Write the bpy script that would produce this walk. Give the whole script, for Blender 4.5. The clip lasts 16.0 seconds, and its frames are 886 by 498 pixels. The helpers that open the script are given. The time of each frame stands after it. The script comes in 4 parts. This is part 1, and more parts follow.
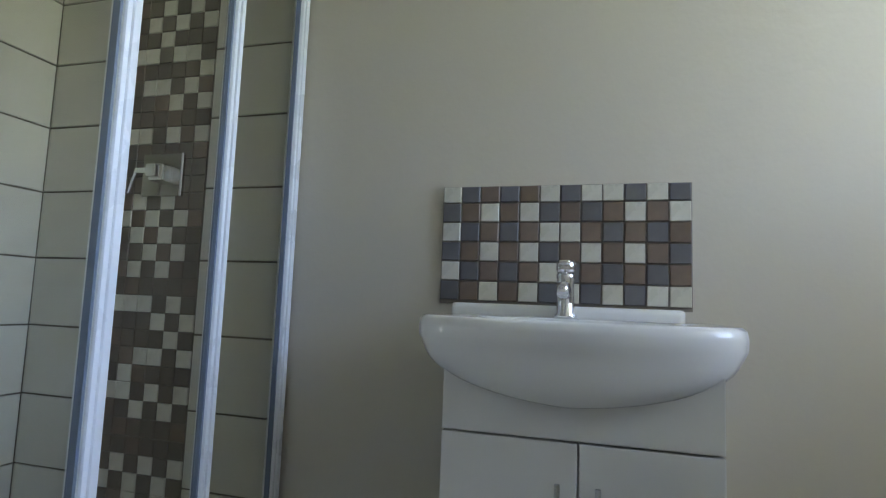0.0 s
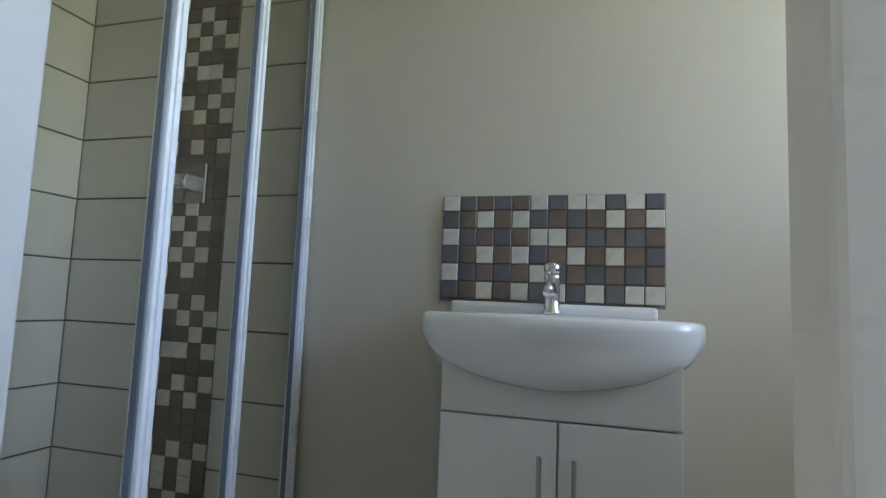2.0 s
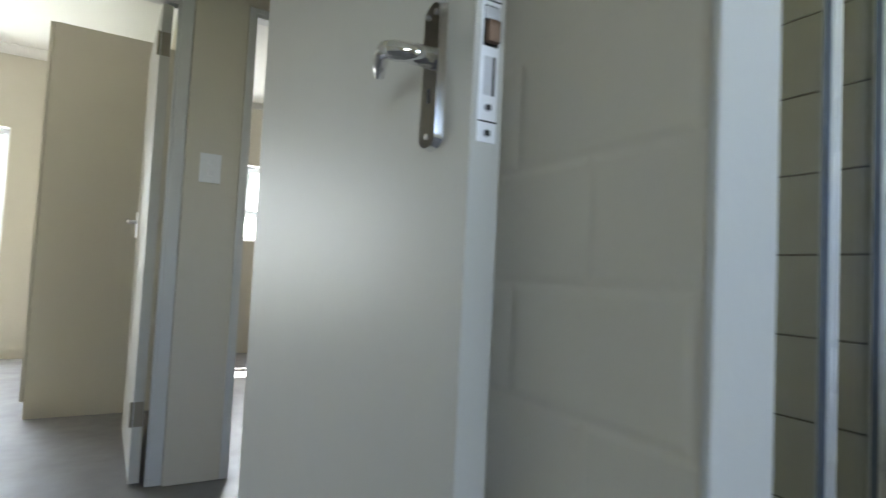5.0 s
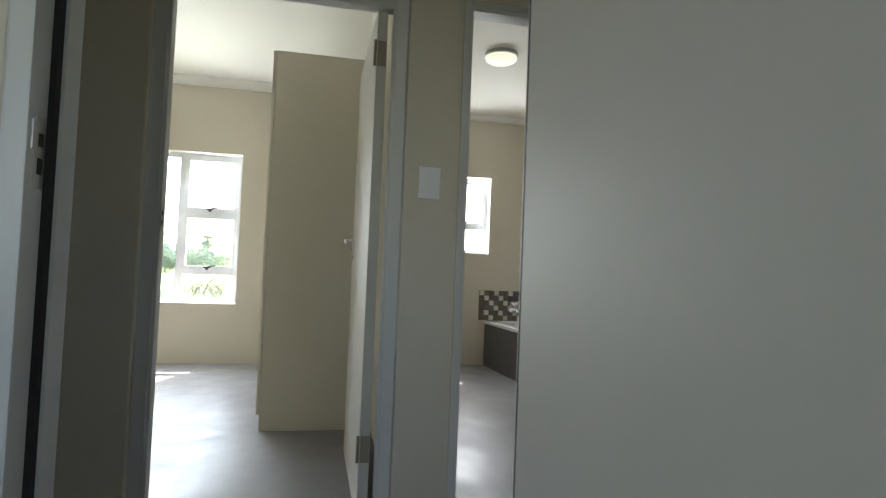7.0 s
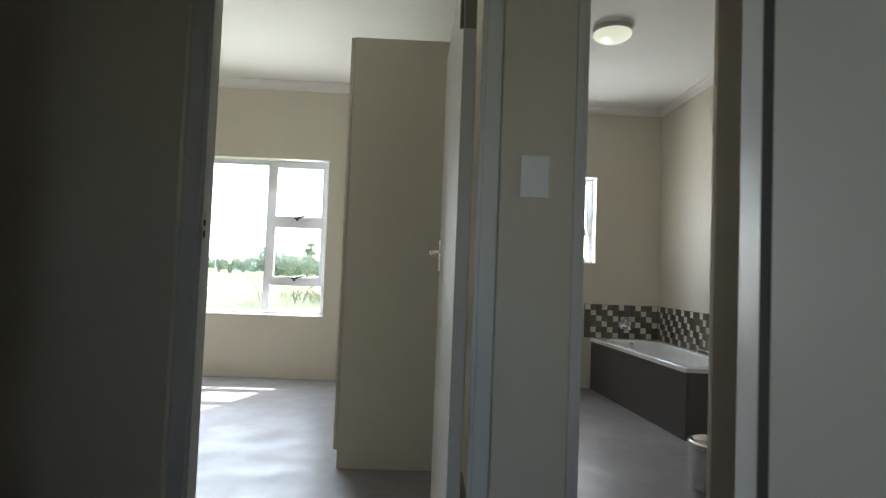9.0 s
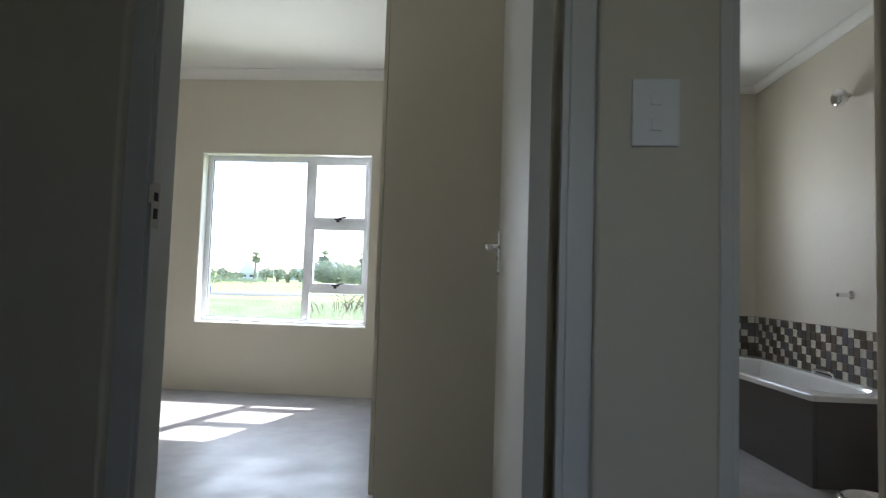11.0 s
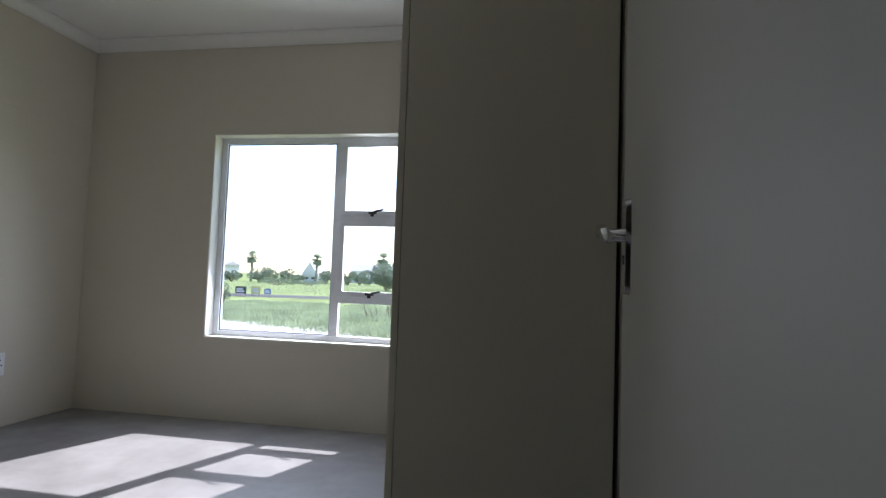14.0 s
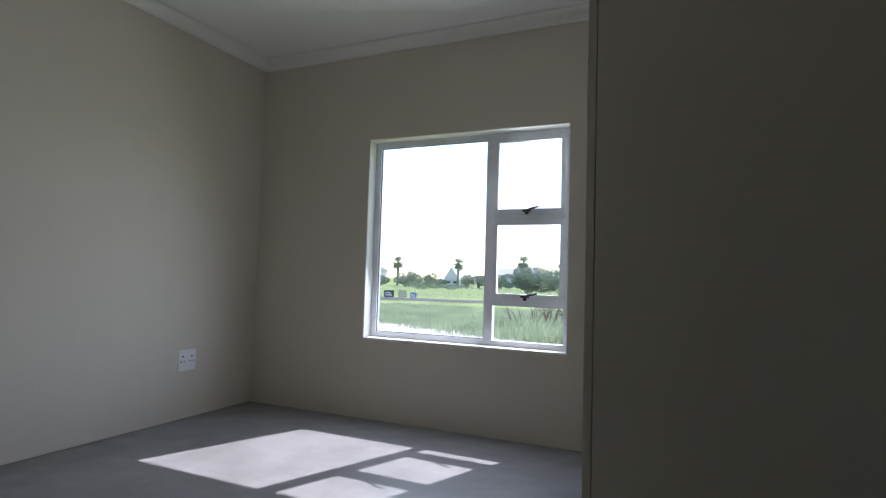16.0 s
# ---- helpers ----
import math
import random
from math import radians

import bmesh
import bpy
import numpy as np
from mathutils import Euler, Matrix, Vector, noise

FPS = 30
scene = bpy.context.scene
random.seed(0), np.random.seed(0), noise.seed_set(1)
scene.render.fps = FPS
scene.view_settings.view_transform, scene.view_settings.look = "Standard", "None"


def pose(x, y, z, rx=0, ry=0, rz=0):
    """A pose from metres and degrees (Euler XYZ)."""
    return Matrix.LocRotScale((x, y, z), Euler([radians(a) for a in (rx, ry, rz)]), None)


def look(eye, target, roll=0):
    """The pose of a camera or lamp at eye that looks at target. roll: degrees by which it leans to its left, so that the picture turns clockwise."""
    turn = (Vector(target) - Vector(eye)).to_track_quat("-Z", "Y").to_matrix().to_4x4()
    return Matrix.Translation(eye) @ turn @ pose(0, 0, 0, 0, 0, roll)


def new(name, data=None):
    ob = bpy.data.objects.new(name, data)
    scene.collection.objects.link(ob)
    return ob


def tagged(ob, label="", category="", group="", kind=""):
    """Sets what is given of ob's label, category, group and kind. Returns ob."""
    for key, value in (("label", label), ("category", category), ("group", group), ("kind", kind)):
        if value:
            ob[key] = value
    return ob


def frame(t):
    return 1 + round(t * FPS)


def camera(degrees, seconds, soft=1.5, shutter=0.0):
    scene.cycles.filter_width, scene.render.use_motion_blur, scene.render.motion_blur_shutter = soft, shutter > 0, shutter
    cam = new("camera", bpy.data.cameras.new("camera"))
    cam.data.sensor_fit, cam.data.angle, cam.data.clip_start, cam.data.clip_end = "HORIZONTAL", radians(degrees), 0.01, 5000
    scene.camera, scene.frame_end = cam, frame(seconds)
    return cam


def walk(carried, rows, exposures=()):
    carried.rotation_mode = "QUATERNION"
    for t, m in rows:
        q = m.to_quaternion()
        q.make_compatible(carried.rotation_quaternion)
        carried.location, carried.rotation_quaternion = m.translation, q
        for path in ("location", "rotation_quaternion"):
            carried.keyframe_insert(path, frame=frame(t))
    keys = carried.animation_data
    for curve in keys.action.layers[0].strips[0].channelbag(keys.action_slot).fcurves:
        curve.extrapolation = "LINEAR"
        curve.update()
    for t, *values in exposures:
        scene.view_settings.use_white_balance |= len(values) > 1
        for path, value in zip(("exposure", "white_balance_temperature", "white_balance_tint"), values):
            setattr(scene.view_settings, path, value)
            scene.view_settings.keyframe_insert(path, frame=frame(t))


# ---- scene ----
cam = camera(77.4, 16.0, soft=1.2, shutter=0.4)
PATH = [
    (0, (0.127, -2.723, 0.908), (2.039, -2.171, 1.101), 2.2),
    (0.5, (0.092, -2.739, 0.908), (2.01, -2.203, 1.096), 2.1),
    (1, (0.06, -2.753, 0.908), (1.977, -2.217, 1.097), 2.2),
    (1.5, (0.012, -2.773, 0.91), (1.927, -2.23, 1.1), 2.2),
    (2, (-0.018, -2.777, 0.905), (1.89, -2.21, 1.095), 2.3),
    (2.5, (-0.043, -2.749, 0.906), (1.838, -2.092, 1.086), 2.4),
    (3, (-0.054, -2.718, 0.907), (1.737, -1.843, 1.07), 2.45),
    (3.5, (-0.05, -2.701, 0.901), (1.586, -1.559, 1.05), 2.5),
    (4, (-0.044, -2.659, 0.889), (1.403, -1.286, 1.034), 2.6),
    (4.5, (-0.036, -2.58, 0.897), (1.177, -0.994, 1.011), 3.0),
    (5, (-0.062, -2.501, 0.902), (0.927, -0.766, 0.998), 2.8),
    (5.1, (-0.068, -2.485, 0.903), (0.88, -0.727, 1.001), 2.9),
    (5.2, (-0.073, -2.47, 0.906), (0.834, -0.69, 1.0), 2.9),
    (7.5, (-0.143, -1.95, 1.004), (0.156, 0.026, 1.083), 2.3),
    (8, (-0.087, -1.83, 1.027), (0.115, 0.158, 1.108), 2.4),
    (8.5, (-0.071, -1.72, 1.027), (0.045, 0.275, 1.109), 2.3),
    (9, (-0.085, -1.579, 1.021), (-0.026, 0.419, 1.104), 2.2),
    (9.5, (-0.084, -1.449, 1.0), (-0.067, 0.549, 1.088), 2.3),
    (10, (-0.061, -1.279, 1.014), (-0.09, 0.719, 1.104), 2.2),
    (10.2, (-0.065, -1.224, 1.008), (-0.12, 0.773, 1.105), 2.0),
    (12.5, (-0.142, -0.528, 0.988), (-0.374, 1.455, 1.098), 2.4),
    (13, (-0.159, -0.349, 1.0), (-0.433, 1.629, 1.106), 2.2),
    (13.5, (-0.168, -0.204, 1.012), (-0.469, 1.77, 1.125), 2.2),
    (14, (-0.161, -0.051, 1.027), (-0.504, 1.916, 1.138), 2.0),
    (14.5, (-0.172, 0.067, 1.028), (-0.67, 2.001, 1.134), 1.7),
    (15, (-0.23, 0.109, 1.014), (-0.847, 2.009, 1.121), 1.7),
    (15.5, (-0.298, 0.113, 1.005), (-1.04, 1.967, 1.113), 1.8),
    (16, (-0.316, 0.105, 1.006), (-1.137, 1.926, 1.115), 1.7),
]
walk(cam, [(t, look(eye, target, roll)) for t, eye, target, roll in PATH],
     [(0, 4.0, 6250, 18), (3.0, 3.95, 6400, 16), (4.0, 3.88, 6600, 14), (5.2, 3.8, 6750, 12), (7.4, 3.2, 6900, 12), (9.0, 2.85, 6700, 13), (10.2, 2.75, 6450, 14), (12.4, 2.03, 6350, 16), (14.0, 1.56, 6200, 18), (16.0, 1.36, 6050, 19)])

# ---------- world, sun, lamps ----------
world = bpy.data.worlds.new("sky")
scene.world = world
world.use_nodes = True
_wn = world.node_tree
_sky = _wn.nodes.new("ShaderNodeTexSky")
_sky.sky_type = "NISHITA"
_sky.sun_disc = False
_sky.sun_elevation = radians(51)
_sky.sun_rotation = radians(19.3)
_sky.dust_density = 1.0
_wn.links.new(_sky.outputs[0], _wn.nodes["Background"].inputs[0])
_wn.nodes["Background"].inputs[1].default_value = 0.15

_sun = bpy.data.lights.new("sun", "SUN")
_sun.energy = 3.4
_sun.angle = radians(0.5)
_sun.color = (1.0, 0.98, 0.95)
new("sun", _sun).matrix_world = look((2.95, 7.61, 10), (0, 0, 0))


def window_lamp(name, eye, target, w, h, watts, color=(0.87, 0.94, 1.0)):
    """The sky's light in a window's opening."""
    la = bpy.data.lights.new(name, "AREA")
    la.shape, la.size, la.size_y, la.energy, la.color = "RECTANGLE", w, h, watts, color
    ob = new(name, la)
    ob.matrix_world = look(eye, target)
    return ob


window_lamp("skylight_bedroom", (-1.75, 3.705, 1.3), (-0.6, 0, 0.1), 1.4, 1.4, 7.8)
window_lamp("skylight_bathroom", (1.34, 3.705, 1.56), (1.305, 0, 0.9), 0.24, 0.78, 4.2)
# The next two windows are unseen, assumed and sized to light their rooms.
window_lamp("assumed_skylight_ensuite", (0.98, -4.06, 1.68), (1.0, 0, 1.1), 0.78, 0.83, 0.42, (0.89, 0.95, 1.0))
window_lamp("assumed_skylight_master", (-1.65, -5.09, 1.55), (-1.2, 0, 1.0), 1.05, 0.95, 1.25, (0.84, 0.93, 1.0))


# ---------- materials ----------
def mat(name, color, rough=0.6, metal=0.0, var=0.08, scale=3.0, fine=60.0, bump=0.06, dist=0.004, spec=0.5, rnd=0.0, coat=0.0):
    """A painted or solid surface: colour varied at two scales, with fine relief."""
    m = bpy.data.materials.new(name)
    m.use_nodes = True
    nt = m.node_tree
    b = nt.nodes["Principled BSDF"]
    b.inputs["Metallic"].default_value = metal
    b.inputs["Specular IOR Level"].default_value = spec
    b.inputs["Coat Weight"].default_value = coat
    tc = nt.nodes.new("ShaderNodeTexCoord")
    n1 = nt.nodes.new("ShaderNodeTexNoise")
    n1.inputs["Scale"].default_value = scale
    n1.inputs["Detail"].default_value = 5
    n2 = nt.nodes.new("ShaderNodeTexNoise")
    n2.inputs["Scale"].default_value = fine
    n2.inputs["Detail"].default_value = 3
    nt.links.new(tc.outputs["Object"], n1.inputs["Vector"])
    nt.links.new(tc.outputs["Object"], n2.inputs["Vector"])
    mx = nt.nodes.new("ShaderNodeMixRGB")
    mx.inputs[1].default_value = (*[c * (1 - var) for c in color], 1)
    mx.inputs[2].default_value = (*[min(1, c * (1 + var)) for c in color], 1)
    add = nt.nodes.new("ShaderNodeMath")
    add.operation = "MULTIPLY_ADD"
    add.inputs[1].default_value = 0.3
    nt.links.new(n2.outputs[0], add.inputs[0])
    sub = nt.nodes.new("ShaderNodeMath")
    sub.operation = "MULTIPLY_ADD"
    sub.inputs[1].default_value = 1.4
    sub.inputs[2].default_value = -0.35
    nt.links.new(n1.outputs[0], sub.inputs[0])
    nt.links.new(sub.outputs[0], add.inputs[2])
    nt.links.new(add.outputs[0], mx.inputs[0])
    last = mx.outputs[0]
    if rnd:
        oi = nt.nodes.new("ShaderNodeObjectInfo")
        mr = nt.nodes.new("ShaderNodeMapRange")
        mr.inputs[3].default_value, mr.inputs[4].default_value = 1 - rnd, 1 + rnd
        nt.links.new(oi.outputs["Random"], mr.inputs[0])
        hs = nt.nodes.new("ShaderNodeHueSaturation")
        nt.links.new(mr.outputs[0], hs.inputs["Value"])
        nt.links.new(last, hs.inputs["Color"])
        last = hs.outputs[0]
    nt.links.new(last, b.inputs["Base Color"])
    rr = nt.nodes.new("ShaderNodeMapRange")
    rr.inputs[3].default_value, rr.inputs[4].default_value = max(0.02, rough - 0.07), min(1, rough + 0.07)
    nt.links.new(n1.outputs[0], rr.inputs[0])
    nt.links.new(rr.outputs[0], b.inputs["Roughness"])
    if bump:
        bp = nt.nodes.new("ShaderNodeBump")
        bp.inputs["Strength"].default_value = bump
        bp.inputs["Distance"].default_value = dist
        nt.links.new(n2.outputs[0], bp.inputs["Height"])
        nt.links.new(bp.outputs[0], b.inputs["Normal"])
    return m


def plaster(name, color, blocks=False, joint=0.3):
    """Bagged and painted wall: soft trowel waves, fine roughness, faint courses of the blocks beneath."""
    m = mat(name, color, 0.62, var=0.035, scale=1.6, fine=45, bump=0.0)
    nt = m.node_tree
    b = nt.nodes["Principled BSDF"]
    tc = nt.nodes.new("ShaderNodeTexCoord")
    wide = nt.nodes.new("ShaderNodeTexNoise")
    wide.inputs["Scale"].default_value, wide.inputs["Detail"].default_value = 5, 4
    fine = nt.nodes.new("ShaderNodeTexNoise")
    fine.inputs["Scale"].default_value, fine.inputs["Detail"].default_value = 90, 4
    nt.links.new(tc.outputs["Object"], wide.inputs["Vector"])
    nt.links.new(tc.outputs["Object"], fine.inputs["Vector"])
    b1 = nt.nodes.new("ShaderNodeBump")
    b1.inputs["Strength"].default_value, b1.inputs["Distance"].default_value = 0.25, 0.02
    nt.links.new(wide.outputs[0], b1.inputs["Height"])
    b2 = nt.nodes.new("ShaderNodeBump")
    b2.inputs["Strength"].default_value, b2.inputs["Distance"].default_value = 0.12, 0.003
    nt.links.new(fine.outputs[0], b2.inputs["Height"])
    nt.links.new(b1.outputs[0], b2.inputs["Normal"])
    last = b2.outputs[0]
    if blocks:
        br = nt.nodes.new("ShaderNodeTexBrick")
        br.inputs["Scale"].default_value = 1.0
        br.inputs["Brick Width"].default_value, br.inputs["Row Height"].default_value = 0.21, 0.1145
        br.inputs["Mortar Size"].default_value, br.inputs["Mortar Smooth"].default_value = 0.009, 1.0
        sep = nt.nodes.new("ShaderNodeSeparateXYZ")
        com = nt.nodes.new("ShaderNodeCombineXYZ")
        nt.links.new(tc.outputs["Object"], sep.inputs[0])
        nt.links.new(sep.outputs["Y" if blocks == "x" else "X"], com.inputs["X"])
        nt.links.new(sep.outputs["Z"], com.inputs["Y"])
        shift = nt.nodes.new("ShaderNodeVectorMath")
        shift.operation = "ADD"
        shift.inputs[1].default_value = (2.043, 0.017, 0)
        nt.links.new(com.outputs[0], shift.inputs[0])
        nt.links.new(shift.outputs[0], br.inputs["Vector"])
        b3 = nt.nodes.new("ShaderNodeBump")
        b3.invert = True
        b3.inputs["Strength"].default_value, b3.inputs["Distance"].default_value = joint, 0.004
        nt.links.new(br.outputs["Fac"], b3.inputs["Height"])
        nt.links.new(last, b3.inputs["Normal"])
        last = b3.outputs[0]
    nt.links.new(last, b.inputs["Normal"])
    return m


def screed(name):
    """Power-floated cement floor, sealed: cloudy greys, trowel swirls and satin patches."""
    m = bpy.data.materials.new(name)
    m.use_nodes = True
    nt = m.node_tree
    b = nt.nodes["Principled BSDF"]
    tc = nt.nodes.new("ShaderNodeTexCoord")

    def cloud(scale, detail, lo, hi):
        n = nt.nodes.new("ShaderNodeTexNoise")
        n.inputs["Scale"].default_value, n.inputs["Detail"].default_value = scale, detail
        nt.links.new(tc.outputs["Object"], n.inputs["Vector"])
        mr = nt.nodes.new("ShaderNodeMapRange")
        mr.clamp = False
        mr.inputs[1].default_value, mr.inputs[2].default_value = 0.25, 0.75
        mr.inputs[3].default_value, mr.inputs[4].default_value = lo, hi
        nt.links.new(n.outputs[0], mr.inputs[0])
        return mr.outputs[0]

    tone = nt.nodes.new("ShaderNodeMath")
    tone.operation = "MULTIPLY"
    nt.links.new(cloud(2.2, 4, 0.80, 1.20), tone.inputs[0])
    nt.links.new(cloud(17, 3, 0.95, 1.05), tone.inputs[1])
    mul = nt.nodes.new("ShaderNodeVectorMath")
    mul.operation = "SCALE"
    mul.inputs[0].default_value = (0.235, 0.233, 0.238)
    nt.links.new(tone.outputs[0], mul.inputs["Scale"])
    nt.links.new(mul.outputs[0], b.inputs["Base Color"])
    nt.links.new(cloud(4.5, 3, 0.29, 0.54), b.inputs["Roughness"])
    b.inputs["Specular IOR Level"].default_value = 0.4
    b1 = nt.nodes.new("ShaderNodeBump")
    b1.inputs["Strength"].default_value, b1.inputs["Distance"].default_value = 0.36, 0.014
    nt.links.new(cloud(4.0, 1, 0, 1), b1.inputs["Height"])
    nt.links.new(b1.outputs[0], b.inputs["Normal"])
    return m


def glass(name, tint=(0.97, 0.99, 0.98), rough=0.0):
    """A thin pane."""
    m = bpy.data.materials.new(name)
    m.use_nodes = True
    nt = m.node_tree
    nt.nodes.remove(nt.nodes["Principled BSDF"])
    tr = nt.nodes.new("ShaderNodeBsdfTransparent")
    tr.inputs[0].default_value = (*tint, 1)
    gl = nt.nodes.new("ShaderNodeBsdfGlossy")
    gl.inputs["Roughness"].default_value = rough
    lw = nt.nodes.new("ShaderNodeLayerWeight")
    pw = nt.nodes.new("ShaderNodeMath")
    pw.operation = "POWER"
    pw.inputs[1].default_value = 4.5
    fr = nt.nodes.new("ShaderNodeMath")
    fr.operation = "MULTIPLY_ADD"
    fr.inputs[1].default_value, fr.inputs[2].default_value = 0.5, 0.03
    nt.links.new(lw.outputs["Facing"], pw.inputs[0])
    nt.links.new(pw.outputs[0], fr.inputs[0])
    mx = nt.nodes.new("ShaderNodeMixShader")
    nt.links.new(fr.outputs[0], mx.inputs[0])
    nt.links.new(tr.outputs[0], mx.inputs[1])
    nt.links.new(gl.outputs[0], mx.inputs[2])
    nt.links.new(mx.outputs[0], nt.nodes["Material Output"].inputs[0])
    return m


def glow(name, color, strength):
    m = bpy.data.materials.new(name)
    m.use_nodes = True
    b = m.node_tree.nodes["Principled BSDF"]
    b.inputs["Base Color"].default_value = (*color, 1)
    b.inputs["Emission Color"].default_value = (*color, 1)
    b.inputs["Emission Strength"].default_value = strength
    b.inputs["Roughness"].default_value = 0.3
    return m


M_WALL = plaster("beige_wall_paint", (0.61, 0.567, 0.482))
M_WALLX = plaster("beige_block_wall", (0.61, 0.567, 0.482), "x", 0.3)
M_WALLF = plaster("beige_skimmed_block_wall", (0.61, 0.567, 0.482), "x", 0.1)
M_CEIL = mat("white_ceiling_paint", (0.8, 0.79, 0.76), 0.8, var=0.02, scale=1.2, fine=40, bump=0.03)
M_FLOOR = screed("cement_screed")
M_DOOR = mat("eggshell_door_paint", (0.54, 0.53, 0.495), 0.5, var=0.04, scale=2, fine=35, bump=0.12, dist=0.0015, spec=0.10)
M_FRAME = mat("grey_white_frame_enamel", (0.62, 0.625, 0.62), 0.32, var=0.04, scale=4, fine=40, bump=0.05, dist=0.001)
# Greyer than the wall: the daylight falling on it is put in its colour.
M_REVEAL = plaster("daylit_reveal_plaster", (0.56, 0.56, 0.54))
M_WHITE = plaster("white_reveal_paint", (0.76, 0.745, 0.72))
M_CHROME = mat("chrome", (0.82, 0.82, 0.84), 0.08, 1.0, var=0.03, bump=0)
# Chrome darkened: the dark tiles it would mirror are put into its colour.
M_PLATE = mat("tile_reflection_chrome", (0.34, 0.32, 0.29), 0.16, 1.0, var=0.05, bump=0)
M_STEEL = mat("brushed_steel", (0.55, 0.55, 0.56), 0.32, 1.0, var=0.08, fine=120, bump=0.03, dist=0.0005)
M_LOCK = mat("satin_nickel_lock", (0.80, 0.80, 0.81), 0.38, 0.55, var=0.06, fine=90, bump=0.02, dist=0.0005)
M_HINGE = mat("dull_steel_hinge", (0.30, 0.27, 0.22), 0.45, 0.8, var=0.15, fine=80)
M_BRASS = mat("worn_brass_latch", (0.20, 0.13, 0.09), 0.45, 0.7, var=0.2)
# Slots, holes and seams are flat black pieces; their shade is this colour.
M_DARK = mat("dark_slot", (0.02, 0.02, 0.02), 0.6, var=0.1)
# Near-black; the shade of the hinge and wardrobe gaps is put into it.
M_GAP = mat("black_gap_strip", (0.02, 0.02, 0.02), 0.8, var=0.1)
M_CERAMIC = mat("white_ceramic", (0.80, 0.81, 0.81), 0.1, var=0.015, bump=0, coat=0.4)
M_VANITY = mat("white_vanity_gloss", (0.74, 0.745, 0.73), 0.22, var=0.02, scale=2, bump=0.02)
M_ALU = mat("white_powder_coated_aluminium", (0.80, 0.83, 0.87), 0.28, 0.0, var=0.03, scale=6, bump=0.02)
M_SEAL = mat("grey_seal", (0.16, 0.20, 0.28), 0.5, var=0.1)
M_GLASS = glass("clear_glass")
M_SHGLASS = glass("shower_glass", (0.97, 0.97, 0.945))
M_TILE = mat("cream_wall_tile", (0.60, 0.585, 0.51), 0.2, var=0.06, scale=5, fine=50, bump=0.03, rnd=0.04)
M_GROUT = mat("dark_grout", (0.12, 0.105, 0.085), 0.85, var=0.15, fine=120, bump=0.2)
M_GROUTP = mat("grey_brown_grout", (0.23, 0.205, 0.175), 0.85, var=0.12, fine=120, bump=0.2)
M_CREAM = mat("cream_mosaic", (0.61, 0.595, 0.51), 0.28, var=0.06, scale=20, fine=90, rnd=0.06)
M_GREYT = mat("slate_grey_mosaic", (0.125, 0.122, 0.13), 0.35, var=0.15, scale=14, fine=90, rnd=0.12)
M_BROWNT = mat("brown_mosaic", (0.165, 0.12, 0.09), 0.35, var=0.2, scale=14, fine=90, rnd=0.12)
M_TAUPE = mat("taupe_mosaic", (0.125, 0.10, 0.078), 0.32, var=0.15, scale=14, fine=90, rnd=0.15)
M_PLASTIC = mat("white_plastic", (0.78, 0.79, 0.81), 0.35, var=0.015, bump=0)
M_PANEL = mat("charcoal_tub_panel", (0.11, 0.105, 0.105), 0.45, var=0.12, scale=4, fine=60)
M_WARD = mat("beige_wardrobe_board", (0.55, 0.52, 0.435), 0.45, var=0.03, scale=2, fine=80, bump=0.05, dist=0.001)
M_LATCH = mat("black_latch", (0.03, 0.03, 0.035), 0.4, var=0.1)
M_LAMP = glow("lit_opal_glass", (0.62, 0.66, 0.54), 0.13)


# ---------- builders ----------
ORIGIN = {}


def finish(bm, name, material, smooth=False):
    bmesh.ops.recalc_face_normals(bm, faces=bm.faces)
    me = bpy.data.meshes.new(name)
    bm.to_mesh(me)
    bm.free()
    me.materials.append(material)
    if smooth:
        for p in me.polygons:
            p.use_smooth = True
    return me


def structure(name, bm, material, label="", category="", smooth=False):
    ob = new(name, finish(bm, name, material, smooth))
    tagged(ob, label, category, kind="structure")
    return ob


def thing(name, place, label, category, group="", m=None):
    """An Empty at the base of a thing. With m its parts are built in its own axes."""
    ob = new(name)
    ob.empty_display_size = 0.05
    ob.matrix_basis = m if m is not None else Matrix.Translation(place)
    ORIGIN[ob.name] = None if m is not None else Matrix.Translation(place).inverted()
    return tagged(ob, label, category, group)


def part(name, bm, material, parent, label="", smooth=False):
    ob = new(name, finish(bm, name, material, smooth))
    ob.parent = parent
    inv = ORIGIN.get(parent.name)
    if inv is not None:
        ob.matrix_parent_inverse = inv
    if label:
        tagged(ob, label)
    return ob


def box(x0, x1, y0, y1, z0, z1, bevel=0.0, seg=2, bm=None):
    one = bmesh.new()
    bmesh.ops.create_cube(one, size=1.0)
    for v in one.verts:
        v.co = Vector(((x0 + x1) / 2 + v.co.x * (x1 - x0), (y0 + y1) / 2 + v.co.y * (y1 - y0), (z0 + z1) / 2 + v.co.z * (z1 - z0)))
    if bevel:
        bmesh.ops.bevel(one, geom=one.edges[:], offset=bevel, segments=seg, affect="EDGES", profile=0.7)
    return merge(bm, one)


def merge(bm, one):
    if bm is None:
        return one
    me = bpy.data.meshes.new("tmp")
    one.to_mesh(me)
    one.free()
    bm.from_mesh(me)
    bpy.data.meshes.remove(me)
    return bm


